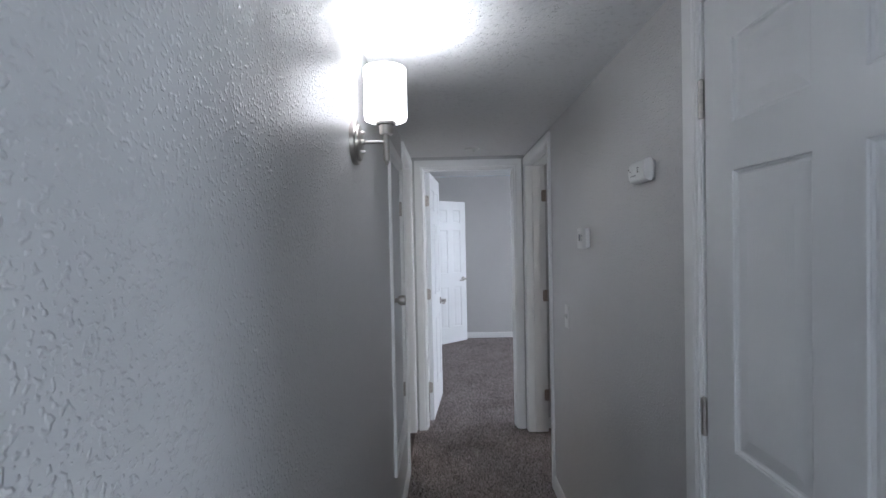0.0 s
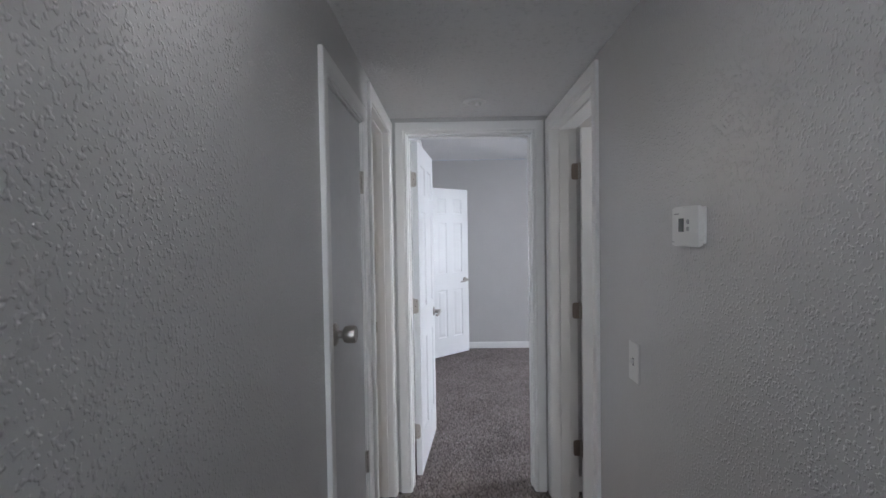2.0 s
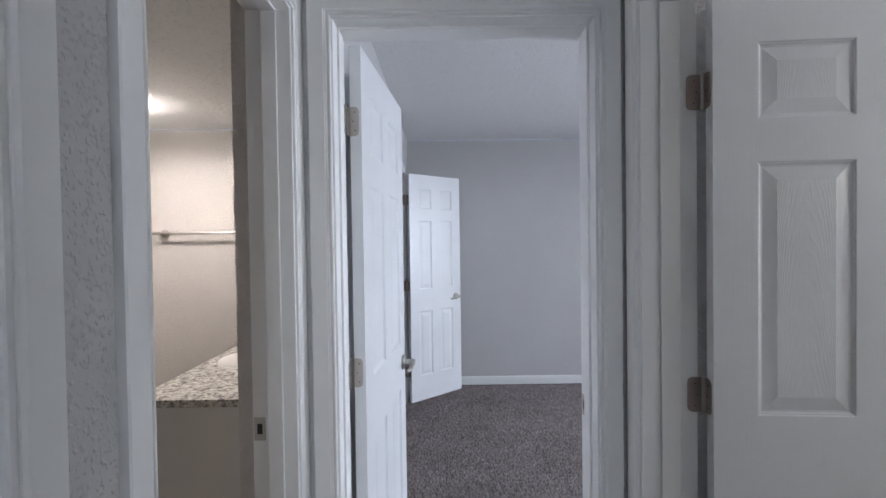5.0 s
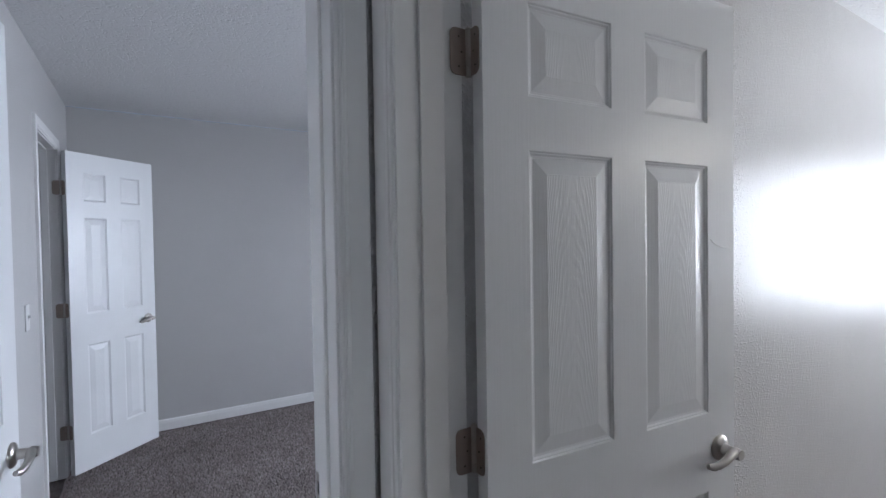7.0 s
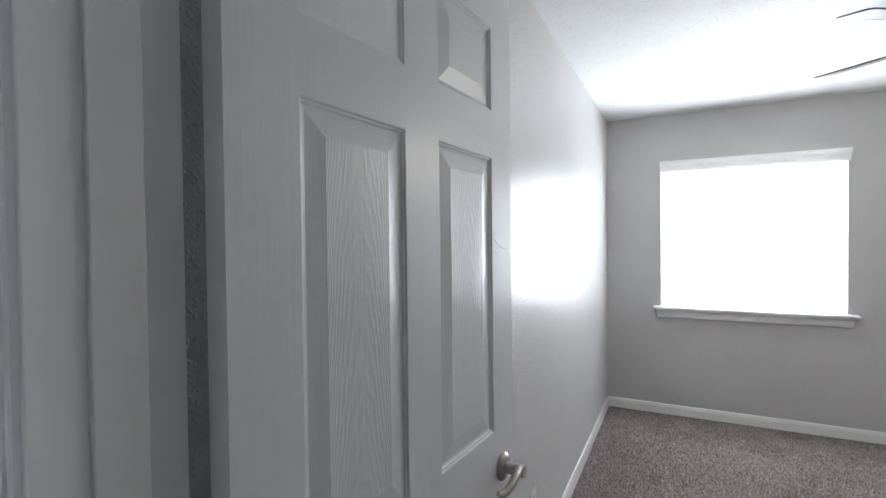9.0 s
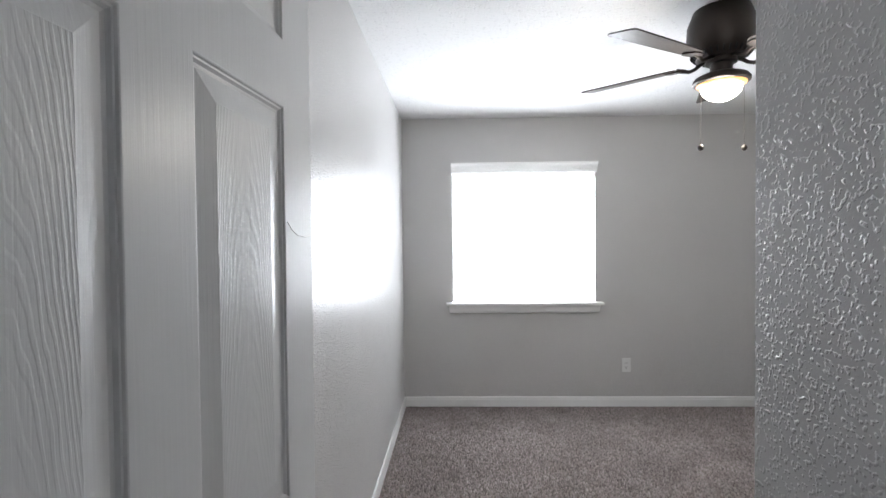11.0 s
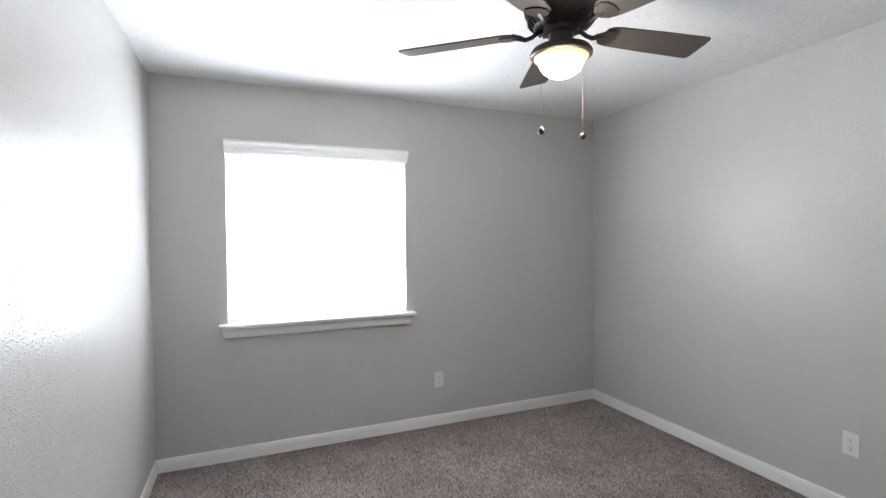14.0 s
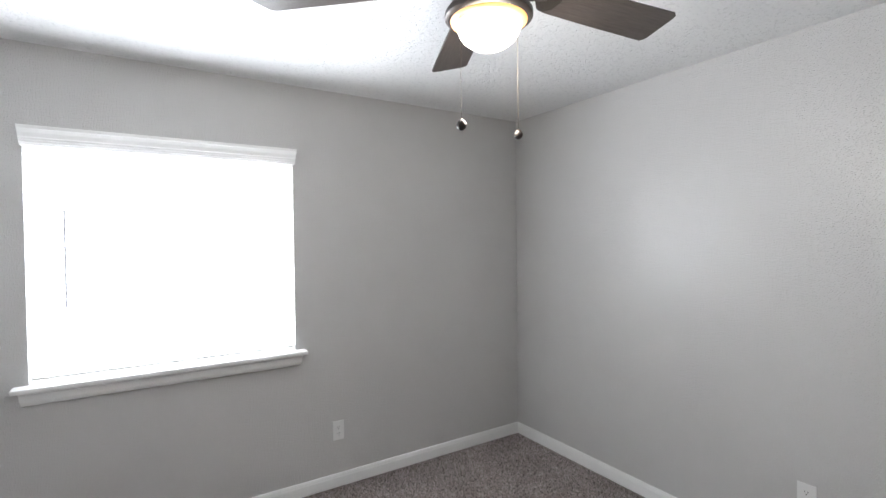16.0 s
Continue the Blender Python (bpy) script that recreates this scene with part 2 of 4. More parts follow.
TRIM = paint("white_trim_paint", (0.80, 0.80, 0.79), (0.84, 0.84, 0.83), 0.36, 0.0, 45, 0.015)
NICKEL = metal("satin_nickel", (0.46, 0.435, 0.405), 0.33)
HINGE = metal("hinge_nickel", (0.48, 0.44, 0.40), 0.36)
OLDHINGE = metal("worn_hinge_plate", (0.34, 0.285, 0.25), 0.34)
BRASS = paint("dull_brass_chain", (0.10, 0.075, 0.045), (0.15, 0.11, 0.07), 0.5)
CHROME = metal("chrome", (0.85, 0.85, 0.86), 0.08)
BRONZE = paint("oiled_bronze", (0.030, 0.024, 0.021), (0.05, 0.04, 0.035), 0.4, 0.0002, 200, metal=0.6)
DARK = paint("dark_slot", (0.01, 0.01, 0.01), (0.02, 0.02, 0.02), 0.7)
PLASTIC = paint("white_plastic", (0.74, 0.74, 0.73), (0.79, 0.79, 0.78), 0.38, 0.0002, 300)
LCD = paint("grey_display", (0.09, 0.10, 0.10), (0.12, 0.13, 0.13), 0.2)
PRINT = paint("grey_print", (0.32, 0.32, 0.33), (0.36, 0.36, 0.37), 0.6)
SHADE = glow("lit_opal_glass", (0.98, 0.98, 1.0), 4.8)
GLOBE = glow("lit_frosted_globe", (1.0, 0.93, 0.80), 5.0)
RIMGLOW = glow("amber_globe_rim", (1.0, 0.42, 0.07), 0.9, (0.6, 0.40, 0.2))
BATHGLOW = glow("lit_bath_shade", (1.0, 0.90, 0.78), 24.0)
BLADE = wood("dark_walnut_blade", (0.042, 0.034, 0.030), (0.072, 0.058, 0.052), 0.38, (1.2, 14, 14))
GRANITE = granite("speckled_granite")
MARBLE = marble("grey_veined_tile")
GROUT = paint("grout", (0.42, 0.40, 0.37), (0.48, 0.46, 0.43), 0.9)
PORCELAIN = paint("white_porcelain", (0.78, 0.77, 0.74), (0.82, 0.81, 0.78), 0.12)
VANITY = paint("white_vanity_paint", (0.66, 0.65, 0.63), (0.71, 0.70, 0.68), 0.4, 0.0002, 150)
PLANK = wood("bath_vinyl_plank", (0.10, 0.075, 0.06), (0.20, 0.155, 0.125), 0.45, (9, 1.0, 9))
SLAT = blind_mat("white_blind_slat")
GLASS = glass("window_glass")
GRASS = paint("lawn", (0.05, 0.085, 0.03), (0.09, 0.12, 0.05), 0.95, 0.02, 12, stain=0.6)
SIDING = paint("pale_siding", (0.45, 0.45, 0.43), (0.52, 0.52, 0.50), 0.8)

# ---- mesh helpers ----


def finish(name, bm, material, smooth=False):
    me = bpy.data.meshes.new(name)
    bmesh.ops.recalc_face_normals(bm, faces=bm.faces)
    bm.to_mesh(me)
    bm.free()
    me.materials.append(material)
    if smooth:
        for p in me.polygons:
            p.use_smooth = True
        me.set_sharp_from_angle(angle=radians(38))
    return me


def part(name, bm, material, parent, label="", m=None, smooth=False):
    o = new(name, finish(name, bm, material, smooth))
    o.parent = parent
    if m is not None:
        o.matrix_local = m
    if label:
        tagged(o, label)
    return o


def single(name, bm, material, label, category, kind="", group="", smooth=False, m=None):
    o = new(name, finish(name, bm, material, smooth))
    if m is not None:
        o.matrix_world = m
    return tagged(o, label, category, group, kind)


def thing(name, m, label, category, group="", kind=""):
    o = new(name)
    o.empty_display_size = 0.1
    o.matrix_world = m
    return tagged(o, label, category, group, kind)


def box(bm, a, b, bevel=0.0, seg=1):
    x0, y0, z0 = (min(p, q) for p, q in zip(a, b))
    x1, y1, z1 = (max(p, q) for p, q in zip(a, b))
    v = [bm.verts.new(c) for c in ((x0, y0, z0), (x1, y0, z0), (x1, y1, z0), (x0, y1, z0), (x0, y0, z1), (x1, y0, z1), (x1, y1, z1), (x0, y1, z1))]
    fs = [bm.faces.new([v[i] for i in q]) for q in ((3, 2, 1, 0), (4, 5, 6, 7), (0, 1, 5, 4), (1, 2, 6, 5), (2, 3, 7, 6), (3, 0, 4, 7))]
    if bevel:
        es = list({e for f in fs for e in f.edges})
        bmesh.ops.bevel(bm, geom=es, offset=bevel, segments=seg, profile=0.5, affect='EDGES')
    return bm


def boxes(*items, bevel=0.0):
    bm = bmesh.new()
    for a, b in items:
        box(bm, a, b, bevel)
    return bm


def lathe(bm, prof, seg=32, m=None):
    """Turns (r, z) pairs round the z axis."""
    rings = []
    for r, z in prof:
        if r < 1e-5:
            rings.append([bm.verts.new((0, 0, z))])
        else:
            rings.append([bm.verts.new((r * math.cos(2 * math.pi * i / seg), r * math.sin(2 * math.pi * i / seg), z)) for i in range(seg)])
    for p, q in zip(rings, rings[1:]):
        for i in range(seg):
            j = (i + 1) % seg
            if len(p) == 1 and len(q) > 1:
                bm.faces.new((p[0], q[i], q[j]))
            elif len(q) == 1 and len(p) > 1:
                bm.faces.new((p[i], p[j], q[0]))
            elif len(p) > 1:
                bm.faces.new((p[i], p[j], q[j], q[i]))
    if m is not None:
        bmesh.ops.transform(bm, matrix=m, verts=[v for r in rings for v in r])
    return bm


def tube(bm, pts, radii, seg=10):
    """A round bar along pts."""
    pts = [Vector(p) for p in pts]
    radii = [radii] * len(pts) if isinstance(radii, (int, float)) else radii
    rings = []
    up = Vector((0.013, 0.027, 1)).normalized()
    for i, p in enumerate(pts):
        d = (pts[min(i + 1, len(pts) - 1)] - pts[max(i - 1, 0)]).normalized()
        s = d.cross(up)
        if s.length < 0.2:
            s = d.cross(Vector((1, 0.02, 0.03)))
        s.normalize()
        w = s.cross(d)
        rings.append([bm.verts.new(p + radii[i] * (math.cos(2 * math.pi * k / seg) * s + math.sin(2 * math.pi * k / seg) * w)) for k in range(seg)])
    for a, b in zip(rings, rings[1:]):
        for k in range(seg):
            bm.faces.new((a[k], a[(k + 1) % seg], b[(k + 1) % seg], b[k]))
    bm.faces.new(rings[0])
    bm.faces.new(list(reversed(rings[-1])))
    return bm


def slab(bm, axis, p0, p1, a0, a1, z0, z1, holes):
    """A wall across `axis` from p0 to p1, from a0 to a1 along the other, with holes (a0, a1, z0, z1) through it."""
    A = sorted({a0, a1, *(h[0] for h in holes), *(h[1] for h in holes)})
    Z = sorted({z0, z1, *(h[2] for h in holes), *(h[3] for h in holes)})
    A = [a for a in A if a0 <= a <= a1]
    Z = [z for z in Z if z0 <= z <= z1]

    def solid(i, k):
        if i < 0 or k < 0 or i >= len(A) - 1 or k >= len(Z) - 1:
            return False
        ca, cz = (A[i] + A[i + 1]) / 2, (Z[k] + Z[k + 1]) / 2
        return not any(h[0] < ca < h[1] and h[2] < cz < h[3] for h in holes)
    cache = {}

    def vert(p, a, z):
        key = (p, a, z)
        if key not in cache:
            cache[key] = bm.verts.new((p, a, z) if axis == 'x' else (a, p, z))
        return cache[key]
    for i in range(len(A) - 1):
        for k in range(len(Z) - 1):
            if not solid(i, k):
                continue
            l, r, b, t = A[i], A[i + 1], Z[k], Z[k + 1]
            for p in (p0, p1):
                bm.faces.new([vert(p, l, b), vert(p, r, b), vert(p, r, t), vert(p, l, t)])
            for (di, dk), ((u, w), (s, q)) in {(-1, 0): ((l, b), (l, t)), (1, 0): ((r, b), (r, t)), (0, -1): ((l, b), (r, b)), (0, 1): ((l, t), (r, t))}.items():
                if not solid(i + di, k + dk):
                    bm.faces.new([vert(p0, u, w), vert(p0, s, q), vert(p1, s, q), vert(p1, u, w)])
    return bm


def wall(name, axis, p0, p1, a0, a1, z1, holes=(), material=None, label="grey painted wall with a knock-down texture", z0=0.0):
    return single(name, slab(bmesh.new(), axis, p0, p1, a0, a1, z0, z1, list(holes)), material or WALL, label, "wall", "structure")


# the moulded casing: distance from the opening's edge, height off the wall
CASING = [(0.0, 0.0), (0.0, 0.008), (0.002, 0.0100), (0.006, 0.0100), (0.0075, 0.0082), (0.0110, 0.0082), (0.0125, 0.0108),
          (0.017, 0.0115), (0.0185, 0.0130), (0.052, 0.0155), (0.0575, 0.0150), (0.060, 0.0125), (0.060, 0.0)]


def casing(name, axis, face, side, a0, a1, z1, z0=0.0, closed=False, reveal=0.006, label="white moulded door casing"):
    """Trim round an opening a0..a1, z0..z1 in the wall face at `face`; side is +1 or -1, the way that the face looks."""
    bm = bmesh.new()
    rows = []
    for o, h in CASING:
        o += reveal
        low = z0 - o if closed else z0
        ring = [(a0 - o, low), (a0 - o, z1 + o), (a1 + o, z1 + o), (a1 + o, low)]
        rows.append([bm.verts.new((face + side * h, a, z) if axis == 'x' else (a, face + side * h, z)) for a, z in ring])
    n = 4 if closed else 3
    for p, q in zip(rows, rows[1:]):
        for i in range(n):
            j = (i + 1) % 4
            bm.faces.new((p[i], p[j], q[j], q[i]))
    if not closed:
        bm.faces.new([r[0] for r in rows])
        bm.faces.new([r[3] for r in rows])
    return single(name, bm, TRIM, label, "door casing", "structure", "", True)


def jamb(name, axis, p0, p1, a0, a1, z1, stop=None, z0=0.0, closed=False, leaf=0.018):
    """The lining of an opening, with a stop strip about the depth `stop`."""
    p0, p1 = p0 - 0.002, p1 + 0.002
    t = thing(name, pose(0, 0, 0), "white painted door jamb with stop strips", "door jamb", "", "structure")

    def bx(what, pa, pb, aa, ab, za, zb):
        bm = bmesh.new()
        if axis == 'x':
            box(bm, (pa, aa, za), (pb, ab, zb), 0.0012)
        else:
            box(bm, (aa, pa, za), (ab, pb, zb), 0.0012)
        part(what, bm, TRIM, t)
    bx("side_jamb", p0, p1, a0 - leaf, a0, z0, z1)
    bx("side_jamb", p0, p1, a1, a1 + leaf, z0, z1)
    bx("head_jamb", p0, p1, a0 - leaf, a1 + leaf, z1, z1 + leaf)
    if closed:
        bx("bottom_jamb", p0, p1, a0 - leaf, a1 + leaf, z0 - leaf, z0)
    if stop:
        s0, s1 = stop
        bx("stop", s0, s1, a0 - 0.001, a0 + 0.007, z0, z1 - 0.007)
        bx("stop", s0, s1, a1 - 0.007, a1 + 0.001, z0, z1 - 0.007)
        bx("stop", s0, s1, a0, a1, z1 - 0.007, z1 + 0.001)
    return t


BASE = [(0.0, 0.0), (0.0125, 0.0), (0.0125, 0.058), (0.0105, 0.066), (0.0105, 0.072), (0.006, 0.083), (0.0, 0.083)]


def baseboard(name, axis, face, side, a0, a1):
    bm = bmesh.new()
    ends = []
    for a in (a0, a1):
        ends.append([bm.verts.new((face + side * d, a, z) if axis == 'x' else (a, face + side * d, z)) for d, z in BASE])
    n = len(BASE)
    for i in range(n):
        j = (i + 1) % n
        bm.faces.new((ends[0][i], ends[0][j], ends[1][j], ends[1][i]))
    bm.faces.new(ends[0])
    bm.faces.new(ends[1])
    return single(name, bm, TRIM, "white painted baseboard along the wall", "baseboard", "structure")


# ---- the large structure ----
HALL_Z, ROOM_Z = 2.137, 2.44
XL, XR = -0.188, 0.70           # hall wall faces
YE0, YE1 = 4.102, 4.245         # wall between hall, near room and far room
CLOSET = (2.714, 3.222, 0.425, 1.905)
BATH = (3.443, 4.045, 0.0, 2.045)
DOORB = (3.248, 4.0222, 0.0, 2.045)
NEARD = (0.782, 1.552, 0.0, 2.045)
ENDD = (-0.090, 0.610, 0.0, 2.045)
FARD = (6.395, 7.012, 0.0, 2.045)
WIN = (2.482, 3.682, 0.888, 1.995)
L18 = 0.018


def hole(o, closed=False):
    return (o[0] - L18, o[1] + L18, o[2] - L18 if closed else -1.0, o[3] + L18)


wall("wall_hall_left", 'x', -0.300, XL, -0.60, YE0 - 0.002, HALL_Z, [hole(CLOSET, True), hole(BATH)])
wall("wall_hall_right", 'x', XR, 0.838, 0.637, YE0 - 0.002, ROOM_Z, [hole(DOORB), hole(NEARD)])
wall("wall_hall_end", 'y', YE0, YE1, -0.315, 4.772, ROOM_Z, [hole(ENDD)])
wall("wall_near_room_window", 'x', 4.772, 4.912, 0.637, 4.365, ROOM_Z, [(WIN[0], WIN[1], WIN[2], WIN[3])])
wall("wall_near_room_right", 'y', 0.637, 0.757, 0.840, 4.770, ROOM_Z)
wall("wall_near_room_closet_side", 'y', 3.075, 3.194, 0.840, 1.505, ROOM_Z)
wall("wall_near_room_closet_front", 'x', 1.385, 1.505, 0.757, 3.073, ROOM_Z)
wall("wall_far_room_left", 'x', -0.26, -0.14, YE1 + 0.002, 7.547, ROOM_Z, [hole(FARD)])
wall("wall_far_room_back", 'y', 7.547, 7.667, -1.10, 4.52, ROOM_Z)
wall("wall_far_room_window", 'x', 4.40, 4.52, YE1 + 0.002, 7.545, ROOM_Z, [(4.80, 6.20, 0.9, 2.0)])
wall("wall_far_closet_back", 'x', -1.10, -0.98, 6.20, 7.545, ROOM_Z)
wall("wall_far_closet_side", 'y', 6.08, 6.20, -1.10, -0.272, ROOM_Z)
wall("wall_bath_back", 'y', 5.700, 5.820, -2.62, -0.30, HALL_Z, (), BATH_WALL, "beige-grey painted bathroom wall")
wall("wall_bath_right", 'x', -0.347, -0.302, BATH[1] + 0.020, 5.698, HALL_Z, (), BATH_WALL, "beige-grey painted bathroom wall")
wall("wall_bath_left", 'x', -2.62, -2.50, 3.10, 5.698, HALL_Z, (), BATH_WALL, "beige-grey painted bathroom wall")
wall("wall_bath_front", 'y', 3.14, 3.26, -2.498, -0.302, HALL_Z, (), BATH_WALL, "beige-grey painted bathroom wall")
wall("wall_closet_back", 'x', -0.85, -0.75, 2.4, 3.138, HALL_Z)
wall("wall_closet_side", 'y', 2.40, 2.50, -0.748, -0.302, HALL_Z)
# the living space behind the hall
wall("wall_living_back", 'y', -4.12, -4.0, -3.0, 3.5, ROOM_Z, [(-0.25, 1.15, 0.8, 2.05)])
wall("wall_living_left", 'x', -3.12, -3.0, -4.0, -0.60, ROOM_Z)
wall("wall_living_right", 'x', 3.5, 3.62, -4.12, 0.635, ROOM_Z, [(-1.06, -0.06, 0.8, 2.05)])
wall("wall_living_front", 'y', -0.60, -0.48, -3.0, -0.302, ROOM_Z)
wall("wall_living_header", 'y', 0.637, 0.70, XL, XR - 0.002, ROOM_Z, (), None, "grey painted header over the hall", HALL_Z + 0.081)


def plate(name, x0, x1, y0, y1, z0, z1, material, label, category):
    return single(name, box(bmesh.new(), (x0, y0, z0), (x1, y1, z1)), material, label, category, "structure")


plate("ceiling_hall", XL, XR, 0.637, YE0, HALL_Z, HALL_Z + 0.08, CEIL, "white popcorn-textured hall ceiling", "ceiling")
plate("ceiling_near_room", 0.838, 4.772, 0.757, YE0, ROOM_Z, ROOM_Z + 0.08, CEIL, "white popcorn-textured bedroom ceiling", "ceiling")
plate("ceiling_far_room", -1.1, 4.5, YE1, 7.547, ROOM_Z + 0.002, ROOM_Z + 0.08, CEIL, "white popcorn-textured bedroom ceiling", "ceiling")
plate("ceiling_bath", -2.5, -0.302, 3.26, 5.70, HALL_Z + 0.002, HALL_Z + 0.08, CEIL, "white popcorn-textured bathroom ceiling", "ceiling")
plate("ceiling_living", -3.0, 3.5, -4.0, -0.48, ROOM_Z + 0.002, ROOM_Z + 0.08, CEIL, "white popcorn-textured ceiling", "ceiling")
plate("ceiling_living_side", -0.315, 3.5, -0.48, 0.637, ROOM_Z + 0.002, ROOM_Z + 0.08, CEIL, "white popcorn-textured ceiling", "ceiling")
plate("ceiling_linen_closet", -0.85, -0.302, 2.4, 3.14, HALL_Z + 0.002, HALL_Z + 0.08, CEIL, "white closet ceiling", "ceiling")
plate("floor", -3.1, 4.90, -4.1, 7.66, -0.06, -0.012, CARPET, "taupe-brown carpet floor", "floor")
plate("floor_bath", -2.5, -0.26, 3.26, 5.70, -0.012, 0.0, PLANK, "brown wood-look plank bathroom floor", "floor")

# casings, jambs
casing("door_casing_bath", 'x', XL, 1, BATH[0], BATH[1], BATH[3])
casing("door_casing_linen_closet", 'x', XL, 1, CLOSET[0], CLOSET[1], CLOSET[3], CLOSET[2], True, label="white moulded casing round a small closet door")
casing("door_casing_near_room", 'x', XR, -1, DOORB[0], DOORB[1], DOORB[3])
casing("door_casing_side_door", 'x', XR, -1, NEARD[0], NEARD[1], NEARD[3])
casing("door_casing_end_hall", 'y', YE0, -1, ENDD[0], ENDD[1], ENDD[3])
casing("door_casing_end_room", 'y', YE1, 1, ENDD[0], ENDD[1], ENDD[3])
casing("door_casing_far_closet", 'x', -0.14, 1, FARD[0], FARD[1], FARD[3])
jamb("jamb_bath", 'x', -0.300, XL, BATH[0], BATH[1], BATH[3], (-0.260, -0.222))
jamb("jamb_linen_closet", 'x', -0.300, XL, CLOSET[0], CLOSET[1], CLOSET[3], None, CLOSET[2], True)
jamb("jamb_near_room", 'x', XR, 0.838, DOORB[0], DOORB[1], DOORB[3], (0.745, 0.795))
jamb("jamb_side_door", 'x', XR, 0.838, NEARD[0], NEARD[1], NEARD[3], (0.745, 0.785))
jamb("jamb_end", 'y', YE0, YE1, ENDD[0], ENDD[1], ENDD[3], (4.150, 4.200))
jamb("jamb_far_closet", 'x', -0.26, -0.14, FARD[0], FARD[1], FARD[3], (-0.215, -0.180))

# baseboards
baseboard("baseboard_hall_left", 'x', XL, 1, -0.60, 3.375)
baseboard("baseboard_hall_right", 'x', XR, -1, 1.62, 3.18)
baseboard("baseboard_window_wall", 'x', 4.772, -1, 0.757, YE0)
baseboard("baseboard_near_room_right", 'y', 0.757, 1, 1.505, 4.759)
baseboard("baseboard_near_room_left", 'y', YE0, -1, 0.842, 4.759)
baseboard("baseboard_closet_side", 'y', 3.194, 1, 0.842, 1.505)
baseboard("baseboard_closet_front", 'x', 1.505, 1, 0.770, 3.194)
baseboard("baseboard_far_back", 'y', 7.547, -1, -0.14, 4.4)
baseboard("baseboard_far_left", 'x', -0.14, 1, YE1, 6.327)
baseboard("baseboard_far_left_end", 'x', -0.14, 1, 7.08, 7.534)
baseboard("baseboard_far_right", 'x', 4.4, -1, YE1, 7.534)

# ---- doors ----
DT = 0.035


def panel_mesh(x0, x1, z0, z1, face, side):
    bm = bmesh.new()
    rings = []
    for i, d in ((0, 0), (0.0014, 0.0008), (0.0028, 0.0034), (0.0052, 0.0037), (0.0085, 0.0070), (0.013, 0.0078), (0.043, 0.0024), (0.045, 0.0020)):
        y = face - side * d
        rings.append([bm.verts.new(c) for c in ((x0 + i, y, z0 + i), (x1 - i, y, z0 + i), (x1 - i, y, z1 - i), (x0 + i, y, z1 - i))])
    for p, q in zip(rings, rings[1:]):
        for k in range(4):
            bm.faces.new((p[k], p[(k + 1) % 4], q[(k + 1) % 4], q[k]))
    bm.faces.new(rings[-1])
    return bm


def barrel_mesh(z):
    """The knuckles and the pin's cap."""
    bm = bmesh.new()
    zs = [z - 0.045 + 0.018 * i for i in range(6)]
    for a, b in zip(zs, zs[1:]):
        tube(bm, [(0, 0, a + 0.0006), (0, 0, b - 0.0006)], 0.0062, 12)
    tube(bm, [(0, 0, z + 0.045), (0, 0, z + 0.049)], [0.0068, 0.004], 12)
    return bm


def hinge_mesh(z, opened):
    """A butt hinge round the pivot axis: the plate on the door's edge and the one on the jamb."""
    bm = bmesh.new()

    def leafp(x, w):
        pts = [(-0.0052, z - 0.044), (-w + 0.012, z - 0.044), (-w + 0.005, z - 0.0415), (-w + 0.0015, z - 0.037), (-w, z - 0.031), (-w, z + 0.031), (-w + 0.0015, z + 0.037), (-w + 0.005, z + 0.0415), (-w + 0.012, z + 0.044), (-0.0052, z + 0.044)]
        lo = [bm.verts.new((x, y, q)) for y, q in pts]
        hi = [bm.verts.new((x - 0.0022, y, q)) for y, q in pts]
        bm.faces.new(lo)
        bm.faces.new(hi[::-1])
        for i in range(len(pts)):
            j = (i + 1) % len(pts)
            bm.faces.new((lo[i], lo[j], hi[j], hi[i]))
        out = lo + hi
        return out
    leafp(0.0040, 0.033)
    other = leafp(-0.0003, 0.041)
    bmesh.ops.transform(bm, matrix=Matrix.Rotation(-radians(opened), 4, 'Z'), verts=other)
    return bm


def screw_mesh(z, opened):
    bm = bmesh.new()
    for turn, x in ((0.0, 0.0040), (-radians(opened), -0.0003)):
        r = Matrix.Rotation(turn, 4, 'Z')
        for q in (-0.028, 0.0, 0.028):
            y = -0.022 + 0.006 * (q == 0)
            tube(bm, [r @ Vector((x + 0.0006, y, z + q)), r @ Vector((x - 0.0034, y, z + q))], 0.0019, 8)
    return bm


def lever_mesh(side):
    """Rose, neck and a wavy lever; y is the way out of the door, x towards the lock edge."""
    rose = lathe(bmesh.new(), [(0, 0), (0.032, 0), (0.032, 0.004), (0.029, 0.008), (0.020, 0.011), (0.014, 0.013), (0.012, 0.040), (0, 0.040)], 32, Matrix.Rotation(-side * math.pi / 2, 4, 'X'))
    lev = bmesh.new()
    y = side * 0.044
    tube(lev, [(0.0, side * 0.034, 0), (0.0, y, 0.0), (0.0, side * 0.056, 0.0)], [0.012, 0.0150, 0.0125], 16)
    path = [(0.004, y, 0.002), (-0.016, y, 0.003), (-0.034, y + side * 0.003, -0.001), (-0.052, y + side * 0.003, -0.008), (-0.070, y, -0.014), (-0.086, y - side * 0.005, -0.016), (-0.097, y - side * 0.009, -0.013)]
    tube(lev, path, [0.0125, 0.0115, 0.0100, 0.0090, 0.0088, 0.0088, 0.0065], 14)
    return rose, lev


